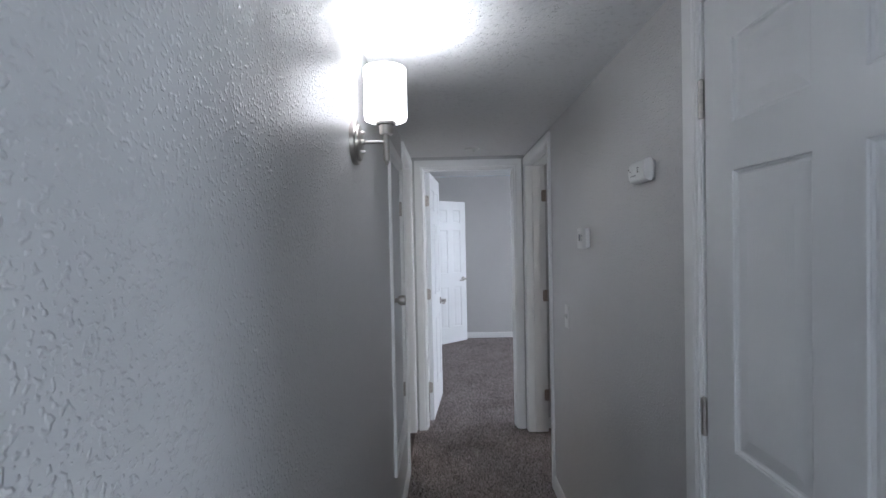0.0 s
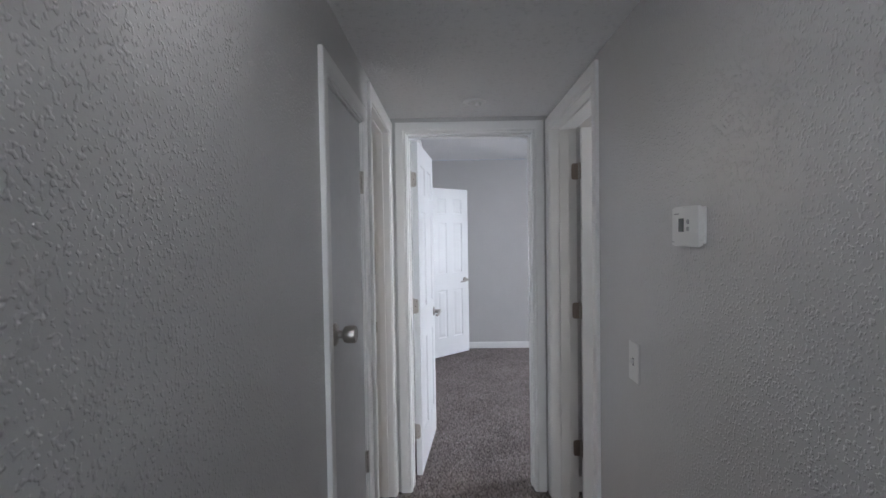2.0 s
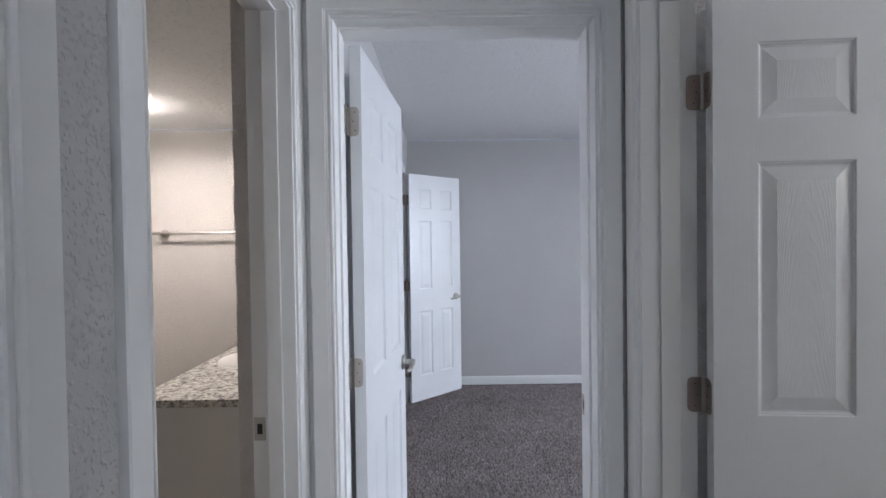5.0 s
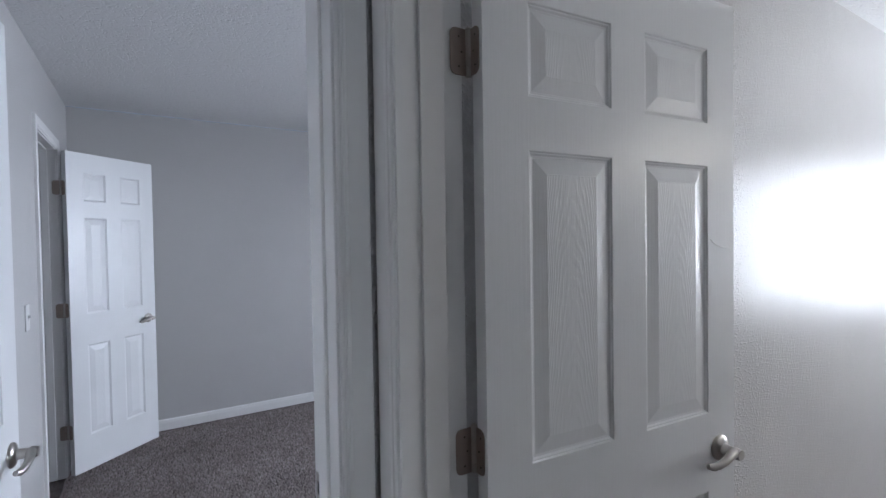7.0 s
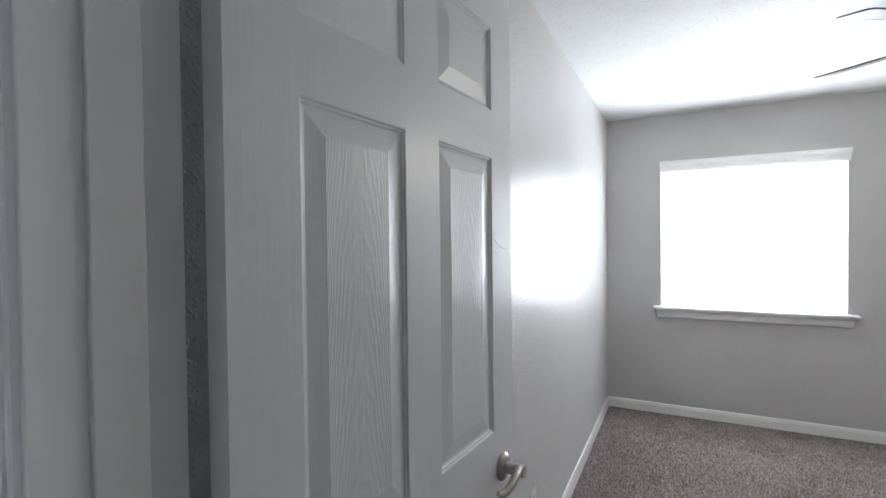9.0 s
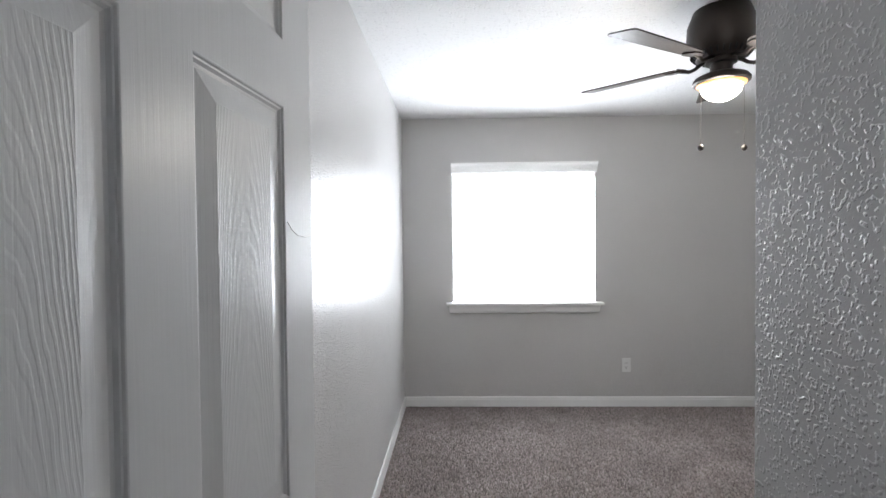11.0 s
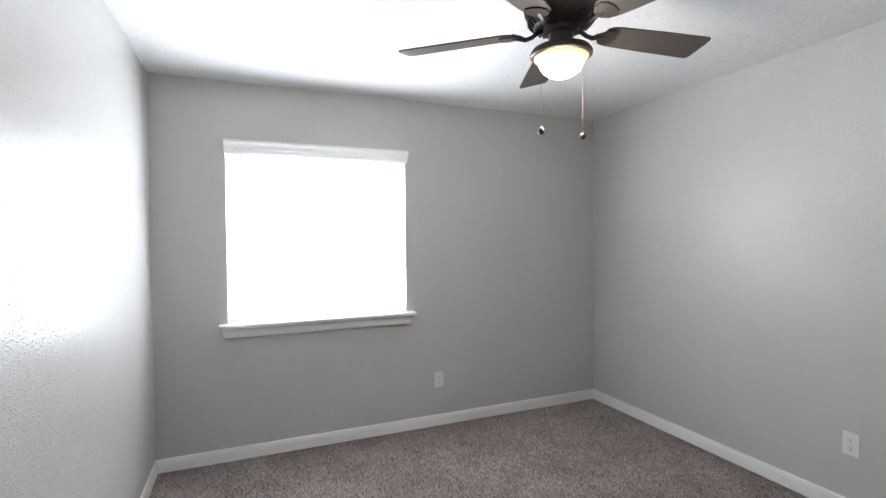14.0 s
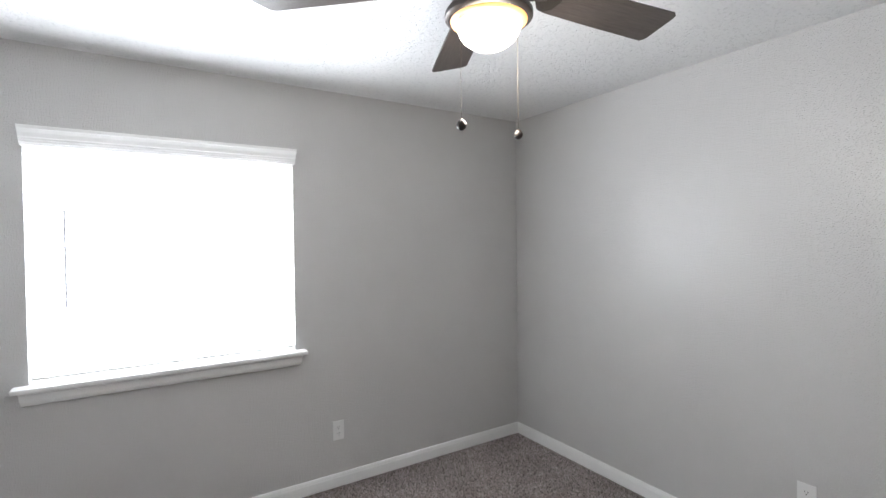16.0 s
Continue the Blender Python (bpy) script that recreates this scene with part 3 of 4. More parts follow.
def panel_door(name, label, w, pivot, rz, opened, flip=False, lever=True, group="six-panel doors", plates=None):
    """A moulded six-panel door; the pivot of its hinges is the origin."""
    d = thing(name, pose(*pivot, 0, 0, rz), label, "door", group, "structure")
    x0, x1 = 0.005, w
    ya, yb = (-0.006 - DT, -0.006) if not flip else (0.006, 0.006 + DT)
    zb, zt = 0.014, 2.040
    st, mid = 0.104, 0.102
    cols = [(x0 + st, (x0 + x1 - mid) / 2), ((x0 + x1 + mid) / 2, x1 - st)]
    rows = [(0.235, 0.815), (1.012, 1.629), (1.733, 1.916)]
    cells = [(*c, *r) for c in cols for r in rows]
    bm = slab(bmesh.new(), 'y', ya, yb, x0, x1, zb, zt, cells)
    part("leaf", bm, DOORW, d)
    for c in cells:
        cx, cz = (c[0] + c[1]) / 2, (c[2] + c[3]) / 2
        rel = (c[0] - cx, c[1] - cx, c[2] - cz, c[3] - cz)
        for face, side in ((ya, -1), (yb, 1)):
            p = part("panel", panel_mesh(*rel, 0, side), PANELW, d, "", pose(cx, face, cz))
            p.data.materials.append(DOORW)      # the moulded slopes round the raised field
            for q in p.data.polygons[:-1]:
                q.material_index = 1
    for z in (0.285, 1.050, 1.812):
        if flip:
            part("hinge", barrel_mesh(z), NICKEL, d, "satin nickel hinge barrel", smooth=True)
            continue
        h = part("hinge", hinge_mesh(z, opened), plates or OLDHINGE, d, "worn metal butt hinge", smooth=True)
        part("barrel", barrel_mesh(z), NICKEL, h, "bright hinge barrel", smooth=True)
        part("screws", screw_mesh(z, opened), DARK, h, "small dark screw heads")
    if lever:
        for face, side in ((ya, -1), (yb, 1)):
            rose, lev = lever_mesh(side)
            h = part("handle_rose", rose, NICKEL, d, "round satin nickel rose", pose(x1 - 0.062, face, 0.918), True)
            part("lever", lev, NICKEL, h, "wavy satin nickel lever", None, True)
        lp = boxes(((x1 - 0.001, (ya + yb) / 2 - 0.012, 0.888), (x1 + 0.0015, (ya + yb) / 2 + 0.012, 0.948)))
        part("latch_plate", lp, NICKEL, d)
    return d


d1 = panel_door("door_1", "white six-panel moulded bedroom door standing open by the wall", 0.762, (0.853, 4.018, 0), -4.9, 85.1)
bm = tube(bmesh.new(), [(0.664, -0.0412, 1.449), (0.680, -0.0412, 1.437), (0.702, -0.0412, 1.428), (0.730, -0.0412, 1.425), (0.760, -0.0412, 1.427)], 0.0007, 6)
part("scuff_mark", bm, PLASTIC, d1, "thin pale curved scuff")
panel_door("door_2", "white six-panel moulded door standing open at the hall's end", 0.703, (-0.085, 4.260, 0), 84.8, 84.8, plates=HINGE)
panel_door("door_3", "white six-panel closet door swung wide open in the far bedroom", 0.614, (-0.119, 7.004, 0), 41.8, 131.8)
panel_door("door_4", "white six-panel door closed beside the hall", 0.764, (0.697, 1.5495, 0), -90, 0, True)

panel_door("door_6", "white six-panel bathroom door standing open inside the bathroom", 0.598, (-0.307, 3.447, 0), 182, 92)

# the linen closet's flush door, closed
linen = thing("door_5", pose(XL - 0.004, CLOSET[0], CLOSET[2]), "small flush white closet door with a round knob, closed", "door", "", "structure")
part("leaf", box(bmesh.new(), (-0.035, 0.003, 0.003), (0, CLOSET[1] - CLOSET[0] - 0.003, CLOSET[3] - CLOSET[2] - 0.003), 0.0015), SLABW, linen)
for z in (0.18, 1.255):
    bm = bmesh.new()
    yy = CLOSET[1] - CLOSET[0]
    for i in range(5):
        tube(bm, [(0.007, yy, z - 0.042 + 0.017 * i), (0.007, yy, z - 0.042 + 0.017 * i + 0.0158)], 0.0058, 12)
    box(bm, (0.0002, yy - 0.016, z - 0.042), (0.0022, yy + 0.003, z + 0.043))
    part("hinge", bm, NICKEL, linen, "satin nickel hinge", smooth=True)
rx90 = Matrix.Rotation(math.pi / 2, 4, 'Y')
bm = lathe(bmesh.new(), [(0, 0), (0.033, 0), (0.033, 0.003), (0.029, 0.007), (0.016, 0.009), (0.0115, 0.012), (0.0115, 0.030), (0, 0.030)], 32, rx90)
rose = part("knob_rose", bm, NICKEL, linen, "", pose(0, 0.060, 0.768), True)
bm = lathe(bmesh.new(), [(0, 0.024), (0.013, 0.024), (0.0225, 0.030), (0.0255, 0.040), (0.0255, 0.058), (0.023, 0.063), (0.0215, 0.0635), (0.020, 0.061), (0, 0.0600)], 36, rx90)
part("knob", bm, NICKEL, rose, "round satin nickel knob", None, True)
part("strike_plate", boxes(((-0.001, -0.022, 0.732), (0.001, 0.0035, 0.812))), HINGE, linen)


def strike(name, p, rz, label="satin nickel strike plate on a jamb"):
    s = thing(name, pose(*p, 0, 0, rz), label, "strike plate")
    bm = slab(bmesh.new(), 'y', -0.0018, 0.0, -0.0145, 0.0145, -0.030, 0.030, [(-0.007, 0.007, -0.014, 0.014)])
    part("plate", bm, NICKEL, s)
    part("slot", boxes(((-0.007, -0.0006, -0.014), (0.007, 0.0004, 0.014))), DARK, s)
    for z in (-0.022, 0.022):
        part("screw", tube(bmesh.new(), [(0, -0.0026, z), (0, 0, z)], 0.0038, 10), HINGE, s)
    return s


strike("strike_plate", (-0.284, BATH[1], 0.968), 0)
strike("strike_plate", (ENDD[1], 4.222, 0.955), -90)

# ---- hall fixtures ----
sc = thing("wall_sconce", pose(XL, 1.815, 1.785), "satin nickel wall sconce with a lit white glass cylinder shade", "wall lamp")
bm = lathe(bmesh.new(), [(0, 0), (0.066, 0), (0.066, 0.012), (0.063, 0.015), (0.055, 0.015), (0.054, 0.020), (0.051, 0.0225), (0.020, 0.0235), (0, 0.024)], 48, rx90)
plt = part("backplate", bm, NICKEL, sc, "round stepped satin nickel backplate", None, True)
for z in (0.028, -0.028):
    part("finial", tube(bmesh.new(), [(0.018, 0, z), (0.028, 0, z), (0.036, 0, z)], [0.0055, 0.0055, 0.003], 12), NICKEL, plt, "", None, True)
bm = tube(bmesh.new(), [(0.018, 0, 0.0), (0.034, 0, 0.0), (0.036, 0, 0.0), (0.097, 0, 0.0)], [0.009, 0.009, 0.005, 0.005], 14)
part("arm", bm, NICKEL, sc, "", None, True)
S = Matrix.Translation((0.098, 0, 0))
bm = lathe(bmesh.new(), [(0, -0.068), (0.004, -0.068), (0.006, -0.062), (0.0045, -0.058), (0.0092, -0.056), (0.0092, 0.020), (0.0195, 0.022), (0.0205, 0.048), (0.031, 0.050), (0.032, 0.058), (0.012, 0.060), (0, 0.060)], 28, S)
part("stem", bm, NICKEL, sc, "satin nickel stem and socket cup", None, True)
bm = lathe(bmesh.new(), [(0.018, 0.0605), (0.053, 0.0605), (0.0605, 0.064), (0.063, 0.073), (0.063, 0.212), (0.0615, 0.214), (0.0595, 0.212), (0.0595, 0.075), (0.050, 0.0665), (0.018, 0.0645)], 48, S)
part("shade", bm, SHADE, sc, "lit white opal glass cylinder shade", None, True)

co = thing("gas_alarm", pose(XR, 1.862, 1.688, 0, 0, 90), "white plastic gas alarm with slots on the hall wall", "alarm")
# local: x along the wall, y out of it
bm = box(bmesh.new(), (-0.068, 0, -0.033), (0.068, 0.012, 0.033), 0.003)
part("mount", bm, PLASTIC, co)
co.scale = (0.80, 0.86, 0.86)
bm = bmesh.new()
prof = [(0.012, -0.039), (0.024, -0.039), (0.034, -0.034), (0.040, -0.022), (0.042, 0.0), (0.040, 0.022), (0.034, 0.034), (0.024, 0.039), (0.012, 0.039)]
ends = [[bm.verts.new((x, y, z)) for y, z in prof] for x in (-0.077, 0.077)]
for i in range(len(prof)):
    j = (i + 1) % len(prof)
    bm.faces.new((ends[0][i], ends[0][j], ends[1][j], ends[1][i]))
bm.faces.new(ends[0])
bm.faces.new(ends[1])
bmesh.ops.bevel(bm, geom=[e for e in bm.edges if abs(e.verts[0].co.x - e.verts[1].co.x) < 1e-6], offset=0.004, segments=2, affect='EDGES')
part("case", bm, PLASTIC, co, "", None, True)
for dx, dz, w, h in ((-0.020, 0.010, 0.012, 0.003), (-0.020, 0.003, 0.012, 0.003), (-0.020, -0.004, 0.012, 0.003), (0.052, 0.004, 0.004, 0.003), (0.066, 0.012, 0.006, 0.004)):
    part("slot", boxes(((dx - w / 2, 0.0415, dz - h / 2), (dx + w / 2, 0.0428, dz + h / 2))), DARK, co)
part("button", box(bmesh.new(), (0.028, 0.041, -0.002), (0.044, 0.0435, 0.012), 0.001), PLASTIC, co)
part("print_bar", boxes(((0.0, 0.0413, -0.016), (0.050, 0.0425, -0.0125))), PRINT, co, "grey printed line")

th = thing("thermostat", pose(XR, 2.505, 1.486, 0, 0, 90), "white wall thermostat with a small grey display", "thermostat")
part("base", box(bmesh.new(), (-0.058, 0, -0.040), (0.058, 0.010, 0.043), 0.002), PLASTIC, th)
bm = bmesh.new()
prof = [(-0.060, 0.020), (-0.045, 0.027), (-0.015, 0.031), (0.015, 0.031), (0.045, 0.027), (0.060, 0.020)]
lo = [bm.verts.new((x, y, -0.045)) for x, y in prof] + [bm.verts.new((0.060, 0.010, -0.045)), bm.verts.new((-0.060, 0.010, -0.045))]
hi = [bm.verts.new((v.co.x, v.co.y, 0.045)) for v in lo]
bm.faces.new(lo)
bm.faces.new(hi[::-1])
for i in range(len(lo)):
    j = (i + 1) % len(lo)
    bm.faces.new((lo[i], lo[j], hi[j], hi[i]))
bmesh.ops.bevel(bm, geom=[e for e in bm.edges if abs(e.verts[0].co.z - e.verts[1].co.z) < 1e-6], offset=0.003, segments=2, affect='EDGES')
part("cover", bm, PLASTIC, th, "", None, True)
part("display", box(bmesh.new(), (-0.017, 0.0300, -0.012), (0.006, 0.0318, 0.018), 0.0006), LCD, th, "small grey liquid-crystal display")
for z in (0.010, -0.006):
    part("button", lathe(bmesh.new(), [(0, 0), (0.0055, 0), (0.005, 0.002), (0, 0.0022)], 16, Matrix.Translation((-0.032, 0.0282, z)) @ Matrix.Rotation(-math.pi / 2, 4, 'X')), PRINT, th, "", None, True)
part("print_bar", boxes(((0.004, 0.0295, 0.027), (0.026, 0.0312, 0.030))), PRINT, th, "grey printed mark")
part("print_bar", boxes(((0.020, 0.0270, -0.036), (0.042, 0.0292, -0.0345))), PRINT, th, "grey printed line")


def wall_plate(name, m, label, category, kind, group=""):
    """A wall plate: local y points out of the wall."""
    t = thing(name, m, label, category, group)
    bm = box(bmesh.new(), (-0.0365, 0, -0.059), (0.0365, 0.0055, 0.059), 0.0022, 2)
    part("plate", bm, PLASTIC, t)
    if kind == "outlet":
        for z in (-0.020, 0.020):
            bm = lathe(bmesh.new(), [(0, 0), (0.0165, 0), (0.0165, 0.0012), (0, 0.0014)], 24, Matrix.Translation((0, 0.0054, z)) @ Matrix.Rotation(-math.pi / 2, 4, 'X'))
            s = part("socket", bm, PLASTIC, t)
            for x, zz, w, h in ((-0.0065, 0.003, 0.0022, 0.009), (0.0065, 0.003, 0.0022, 0.007), (0.0, -0.009, 0.0045, 0.0045)):
                part("slot", boxes(((x - w / 2, 0.0065, z + zz - h / 2), (x + w / 2, 0.0071, z + zz + h / 2))), DARK, s)
        part("screw", tube(bmesh.new(), [(0, 0.005, 0), (0, 0.0064, 0)], 0.003, 10), PLASTIC, t)
    else:
        part("toggle_slot", boxes(((-0.0055, 0.005, -0.0125), (0.0055, 0.0060, 0.0125))), PRINT, t)
        bm = box(bmesh.new(), (-0.0045, 0.004, -0.006), (0.0045, 0.017, 0.006), 0.0015)
        bmesh.ops.rotate(bm, cent=(0, 0.004, 0), matrix=Matrix.Rotation(radians(28), 3, 'X'), verts=bm.verts)
        part("toggle", bm, PLASTIC, t, "", None, True)
        for z in (-0.030, 0.030):
            part("screw", tube(bmesh.new(), [(0, 0.005, z), (0, 0.0064, z)], 0.003, 10), PLASTIC, t)
    return t


wall_plate("light_switch", pose(XR, 2.850, 1.083, 0, 0, 90), "white toggle light switch on the hall wall", "light switch", "switch")
wall_plate("light_switch", pose(-0.14, 6.055, 1.135, 0, 0, -90), "white toggle light switch beside the closet door", "light switch", "switch")
wall_plate("wall_outlet", pose(4.772, 2.228, 0.350, 0, 0, 90), "white duplex outlet under the window", "outlet", "outlet", "duplex outlets")
wall_plate("wall_outlet", pose(2.846, 0.757, 0.368, 0, 0, 0), "white duplex outlet low on the bedroom wall", "outlet", "outlet", "duplex outlets")
wall_plate("wall_outlet", pose(2.440, YE0, 0.335, 0, 0, 180), "white duplex outlet behind the open door", "outlet", "outlet", "duplex outlets")

sm = thing("smoke_alarm_base", pose(0.277, 3.785, HALL_Z, 180, 0, 0), "white round smoke alarm mount on the hall ceiling", "smoke alarm")
part("ring", lathe(bmesh.new(), [(0, 0), (0.055, 0), (0.055, 0.006), (0.050, 0.010), (0.034, 0.011), (0.030, 0.007), (0, 0.007)], 40), PLASTIC, sm, "", None, True)
part("connector", lathe(bmesh.new(), [(0, 0.007), (0.016, 0.007), (0.014, 0.026), (0, 0.028)], 20, Matrix.Translation((0.018, 0, 0))), PLASTIC, sm, "", None, True)

# ---- near bedroom: ceiling fan ----
FX, FY = 2.955, 2.445
FAN_Z = ROOM_Z - 0.027
fan = thing("ceiling_fan", pose(FX, FY, FAN_Z), "dark bronze five-blade ceiling fan with a lit bowl light", "ceiling fan")
bm = lathe(bmesh.new(), [(0, 0.027), (0.116, 0.027), (0.124, 0.004), (0.139, -0.034), (0.142, -0.095), (0.138, -0.132), (0.122, -0.164), (0.104, -0.184), (0.090, -0.190), (0, -0.191)], 48)
part("motor_housing", bm, BRONZE, fan, "dark bronze flush-mount motor housing", None, True)
for k in range(30):
    a = 2 * math.pi * k / 30
    bm = box(bmesh.new(), (0.100, -0.003, -0.180), (0.127, 0.003, -0.166))
    bmesh.ops.rotate(bm, cent=(0.1135, 0, -0.173), matrix=Matrix.Rotation(radians(-48), 3, 'Y'), verts=bm.verts)
    part("vent_rib", bm, DARK, fan, "", Matrix.Rotation(a, 4, 'Z'))
bm = lathe(bmesh.new(), [(0, -0.188), (0.064, -0.188), (0.066, -0.200), (0.064, -0.210), (0.046, -0.214), (0.044, -0.250), (0.060, -0.258), (0.060, -0.262), (0, -0.262)], 36)
part("switch_housing", bm, BRONZE, fan, "", None, True)
bm = lathe(bmesh.new(), [(0.050, -0.256), (0.082, -0.260), (0.108, -0.272), (0.1165, -0.284), (0.1165, -0.296), (0.110, -0.302), (0.100, -0.303), (0.098, -0.290), (0.050, -0.270)], 48)
part("light_fitter", bm, BRONZE, fan, "dark bronze light fitter ring", None, True)
part("globe_rim", lathe(bmesh.new(), [(0.103, -0.300), (0.101, -0.306), (0.095, -0.311), (0.0860, -0.3135), (0.0820, -0.3135)], 48), RIMGLOW, fan, "amber-lit edge of the glass bowl", None, True)
bm = lathe(bmesh.new(), [(0.0860, -0.3115), (0.0850, -0.3200), (0.079, -0.3380), (0.067, -0.3540), (0.049, -0.3670), (0.028, -0.3760), (0.0, -0.3790)], 48)
part("globe", bm, GLOBE, fan, "lit frosted glass bowl", None, True)


def blade_mesh():
    bm = bmesh.new()
    out = [(0.185, -0.040), (0.20, -0.052), (0.23, -0.058), (0.42, -0.066), (0.640, -0.072), (0.650, -0.066), (0.655, -0.052), (0.655, 0.052), (0.650, 0.066), (0.640, 0.072), (0.42, 0.066), (0.23, 0.058), (0.20, 0.052), (0.185, 0.040)]
    lo = [bm.verts.new((x, y, -0.003)) for x, y in out]
    hi = [bm.verts.new((x, y, 0.003)) for x, y in out]
    bm.faces.new(lo[::-1])
    bm.faces.new(hi)
    for i in range(len(out)):
        j = (i + 1) % len(out)
        bm.faces.new((lo[i], lo[j], hi[j], hi[i]))
    return bm


def iron_mesh():
    bm = bmesh.new()
    tube(bm, [(0.055, 0, 0.010), (0.085, 0, 0.004), (0.110, 0, -0.012), (0.135, 0, -0.018), (0.160, 0, -0.008), (0.190, 0, 0.001)], [0.010, 0.009, 0.0085, 0.009, 0.011, 0.012], 10)
    out = [(0.165, -0.018), (0.185, -0.040), (0.215, -0.046), (0.235, -0.030), (0.240, 0.0), (0.235, 0.030), (0.215, 0.046), (0.185, 0.040), (0.165, 0.018)]
    lo = [bm.verts.new((x, y, -0.009)) for x, y in out]
    hi = [bm.verts.new((x, y, -0.004)) for x, y in out]
    bm.faces.new(lo[::-1])
    bm.faces.new(hi)
    for i in range(len(out)):
        j = (i + 1) % len(out)
        bm.faces.new((lo[i], lo[j], hi[j], hi[i]))
    return bm


FAN_TURN = 48.0
for k in range(5):
    m = Matrix.Translation((0, 0, -0.197)) @ Matrix.Rotation(radians(FAN_TURN + 72 * k), 4, 'Z') @ Matrix.Rotation(radians(-12), 4, 'X')
    bl = part("blade", blade_mesh(), BLADE, fan, "dark walnut fan blade", m)
    part("blade_iron", iron_mesh(), BRONZE, bl, "curved dark bronze blade iron", None, True)
for (cx, cy), z in (((-0.004, 0.094), 1.824), ((0.008, -0.108), 1.824)):
    L = FAN_Z - z
    bm = bmesh.new()
    n = 46
    for i in range(n):
        zz = -0.303 - (L - 0.319) * i / (n - 1)
        lathe(bm, [(0, 0.0034), (0.0007, 0.0010), (0.0007, -0.0010), (0, -0.0034)], 6, Matrix.Translation((cx, cy, zz)))
    tube(bm, [(cx, cy, -0.300), (cx, cy, -L + 0.014)], 0.0005, 5)
    ch = part("pull_chain", bm, BRASS, fan, "thin beaded pull chain")
    bm = lathe(bmesh.new(), [(0, 0.016), (0.004, 0.015), (0.011, 0.008), (0.0135, 0.0), (0.011, -0.008), (0.004, -0.013), (0, -0.0135)], 20, Matrix.Translation((cx, cy, -L)))
    part("pull_ball", bm, BRONZE, ch, "small dark pull ball", None, True)

# ---- near bedroom: window and blind ----
win = thing("window_1", pose(4.772, (WIN[0] + WIN[1]) / 2, WIN[2]), "white window with a moulded head and deep sill", "window", "", "structure")
hw, hh = (WIN[1] - WIN[0]) / 2, WIN[3] - WIN[2]
bm = slab(bmesh.new(), 'x', 0.085, 0.125, -hw, hw, 0.0, hh, [(-hw + 0.045, hw - 0.045, 0.045, hh / 2 - 0.02), (-hw + 0.045, hw - 0.045, hh / 2 + 0.02, hh - 0.045)])
part("window_frame", bm, TRIM, win)
for za, zb in ((0.045, hh / 2 - 0.02), (hh / 2 + 0.02, hh - 0.045)):
    p = part("pane", boxes(((0.104, -hw + 0.045, za), (0.108, hw - 0.045, zb))), GLASS, win)
    p.visible_shadow = False
bm = box(bmesh.new(), (-0.078, -hw - 0.055, -0.022), (0.0, hw + 0.055, 0.0), 0.005, 2)
box(bm, (-0.001, -hw, -0.021), (0.084, hw, -0.0005))
part("window_sill", bm, TRIM, win, "white painted window stool", None, True)
bm = bmesh.new()
prof = [(0.0, -0.022), (-0.036, -0.022), (-0.035, -0.034), (-0.031, -0.040), (-0.030, -0.070), (-0.026, -0.084), (-0.020, -0.090), (0.0, -0.090)]
ends = [[bm.verts.new((x, s * (hw + 0.036 - 0.010 * (-0.022 - z) / 0.068), z)) for x, z in prof] for s in (-1, 1)]
for i in range(len(prof)):
    j = (i + 1) % len(prof)
    bm.faces.new((ends[0][i], ends[0][j], ends[1][j], ends[1][i]))
bm.faces.new(ends[0])
bm.faces.new(ends[1])
part("window_apron", bm, TRIM, win, "white moulded apron under the sill")
bm = bmesh.new()
prof = [(0.0, 0.0), (-0.034, 0.0), (-0.036, 0.009), (-0.041, 0.011), (-0.042, 0.020), (-0.047, 0.022), (-0.048, 0.031), (-0.053, 0.034), (-0.058, 0.052), (-0.066, 0.066), (-0.070, 0.069), (-0.071, 0.084), (0.0, 0.084)]
T = hh - 0.022
ends = [[bm.verts.new((x, s * (hw + 0.001 - x * 0.10), T + z)) for x, z in prof] for s in (-1, 1)]
for i in range(len(prof)):
    j = (i + 1) % len(prof)
    bm.faces.new((ends[0][i], ends[0][j], ends[1][j], ends[1][i]))
bm.faces.new(ends[0])
bm.faces.new(ends[1])
part("window_head", bm, TRIM, win, "white stepped crown moulding over the window")

blind = thing("window_blind", pose(4.800, (WIN[0] + WIN[1]) / 2, WIN[2]), "white slatted blind, lowered, glowing with daylight", "blind")
part("headrail", box(bmesh.new(), (-0.022, -hw + 0.008, hh - 0.050), (0.030, hw - 0.008, hh - 0.004), 0.002), SLAT, blind)
smesh = None
nsl = 24
for k in range(nsl):
    z = 0.052 + (hh - 0.115) * k / (nsl - 1)
    if smesh is None:
        bm = bmesh.new()
        pr = [(-0.025, 0.0), (-0.012, 0.0022), (0.0, 0.003), (0.012, 0.0022), (0.025, 0.0), (0.012, -0.0002), (0.0, 0.0006), (-0.012, -0.0002)]
        ends = [[bm.verts.new((x, y, q)) for x, q in pr] for y in (-hw + 0.010, hw - 0.010)]
        for i in range(8):
            bm.faces.new((ends[0][i], ends[0][(i + 1) % 8], ends[1][(i + 1) % 8], ends[1][i]))
        bm.faces.new(ends[0])
        bm.faces.new(ends[1])
        smesh = finish("slat", bm, SLAT)
    o = new("slat", smesh)
    o.parent = blind
    o.matrix_local = pose(0, 0, z, 0, 38, 0)
part("bottom_rail", box(bmesh.new(), (-0.025, -hw + 0.010, 0.016), (0.025, hw - 0.010, 0.026), 0.003), PLASTIC, blind)
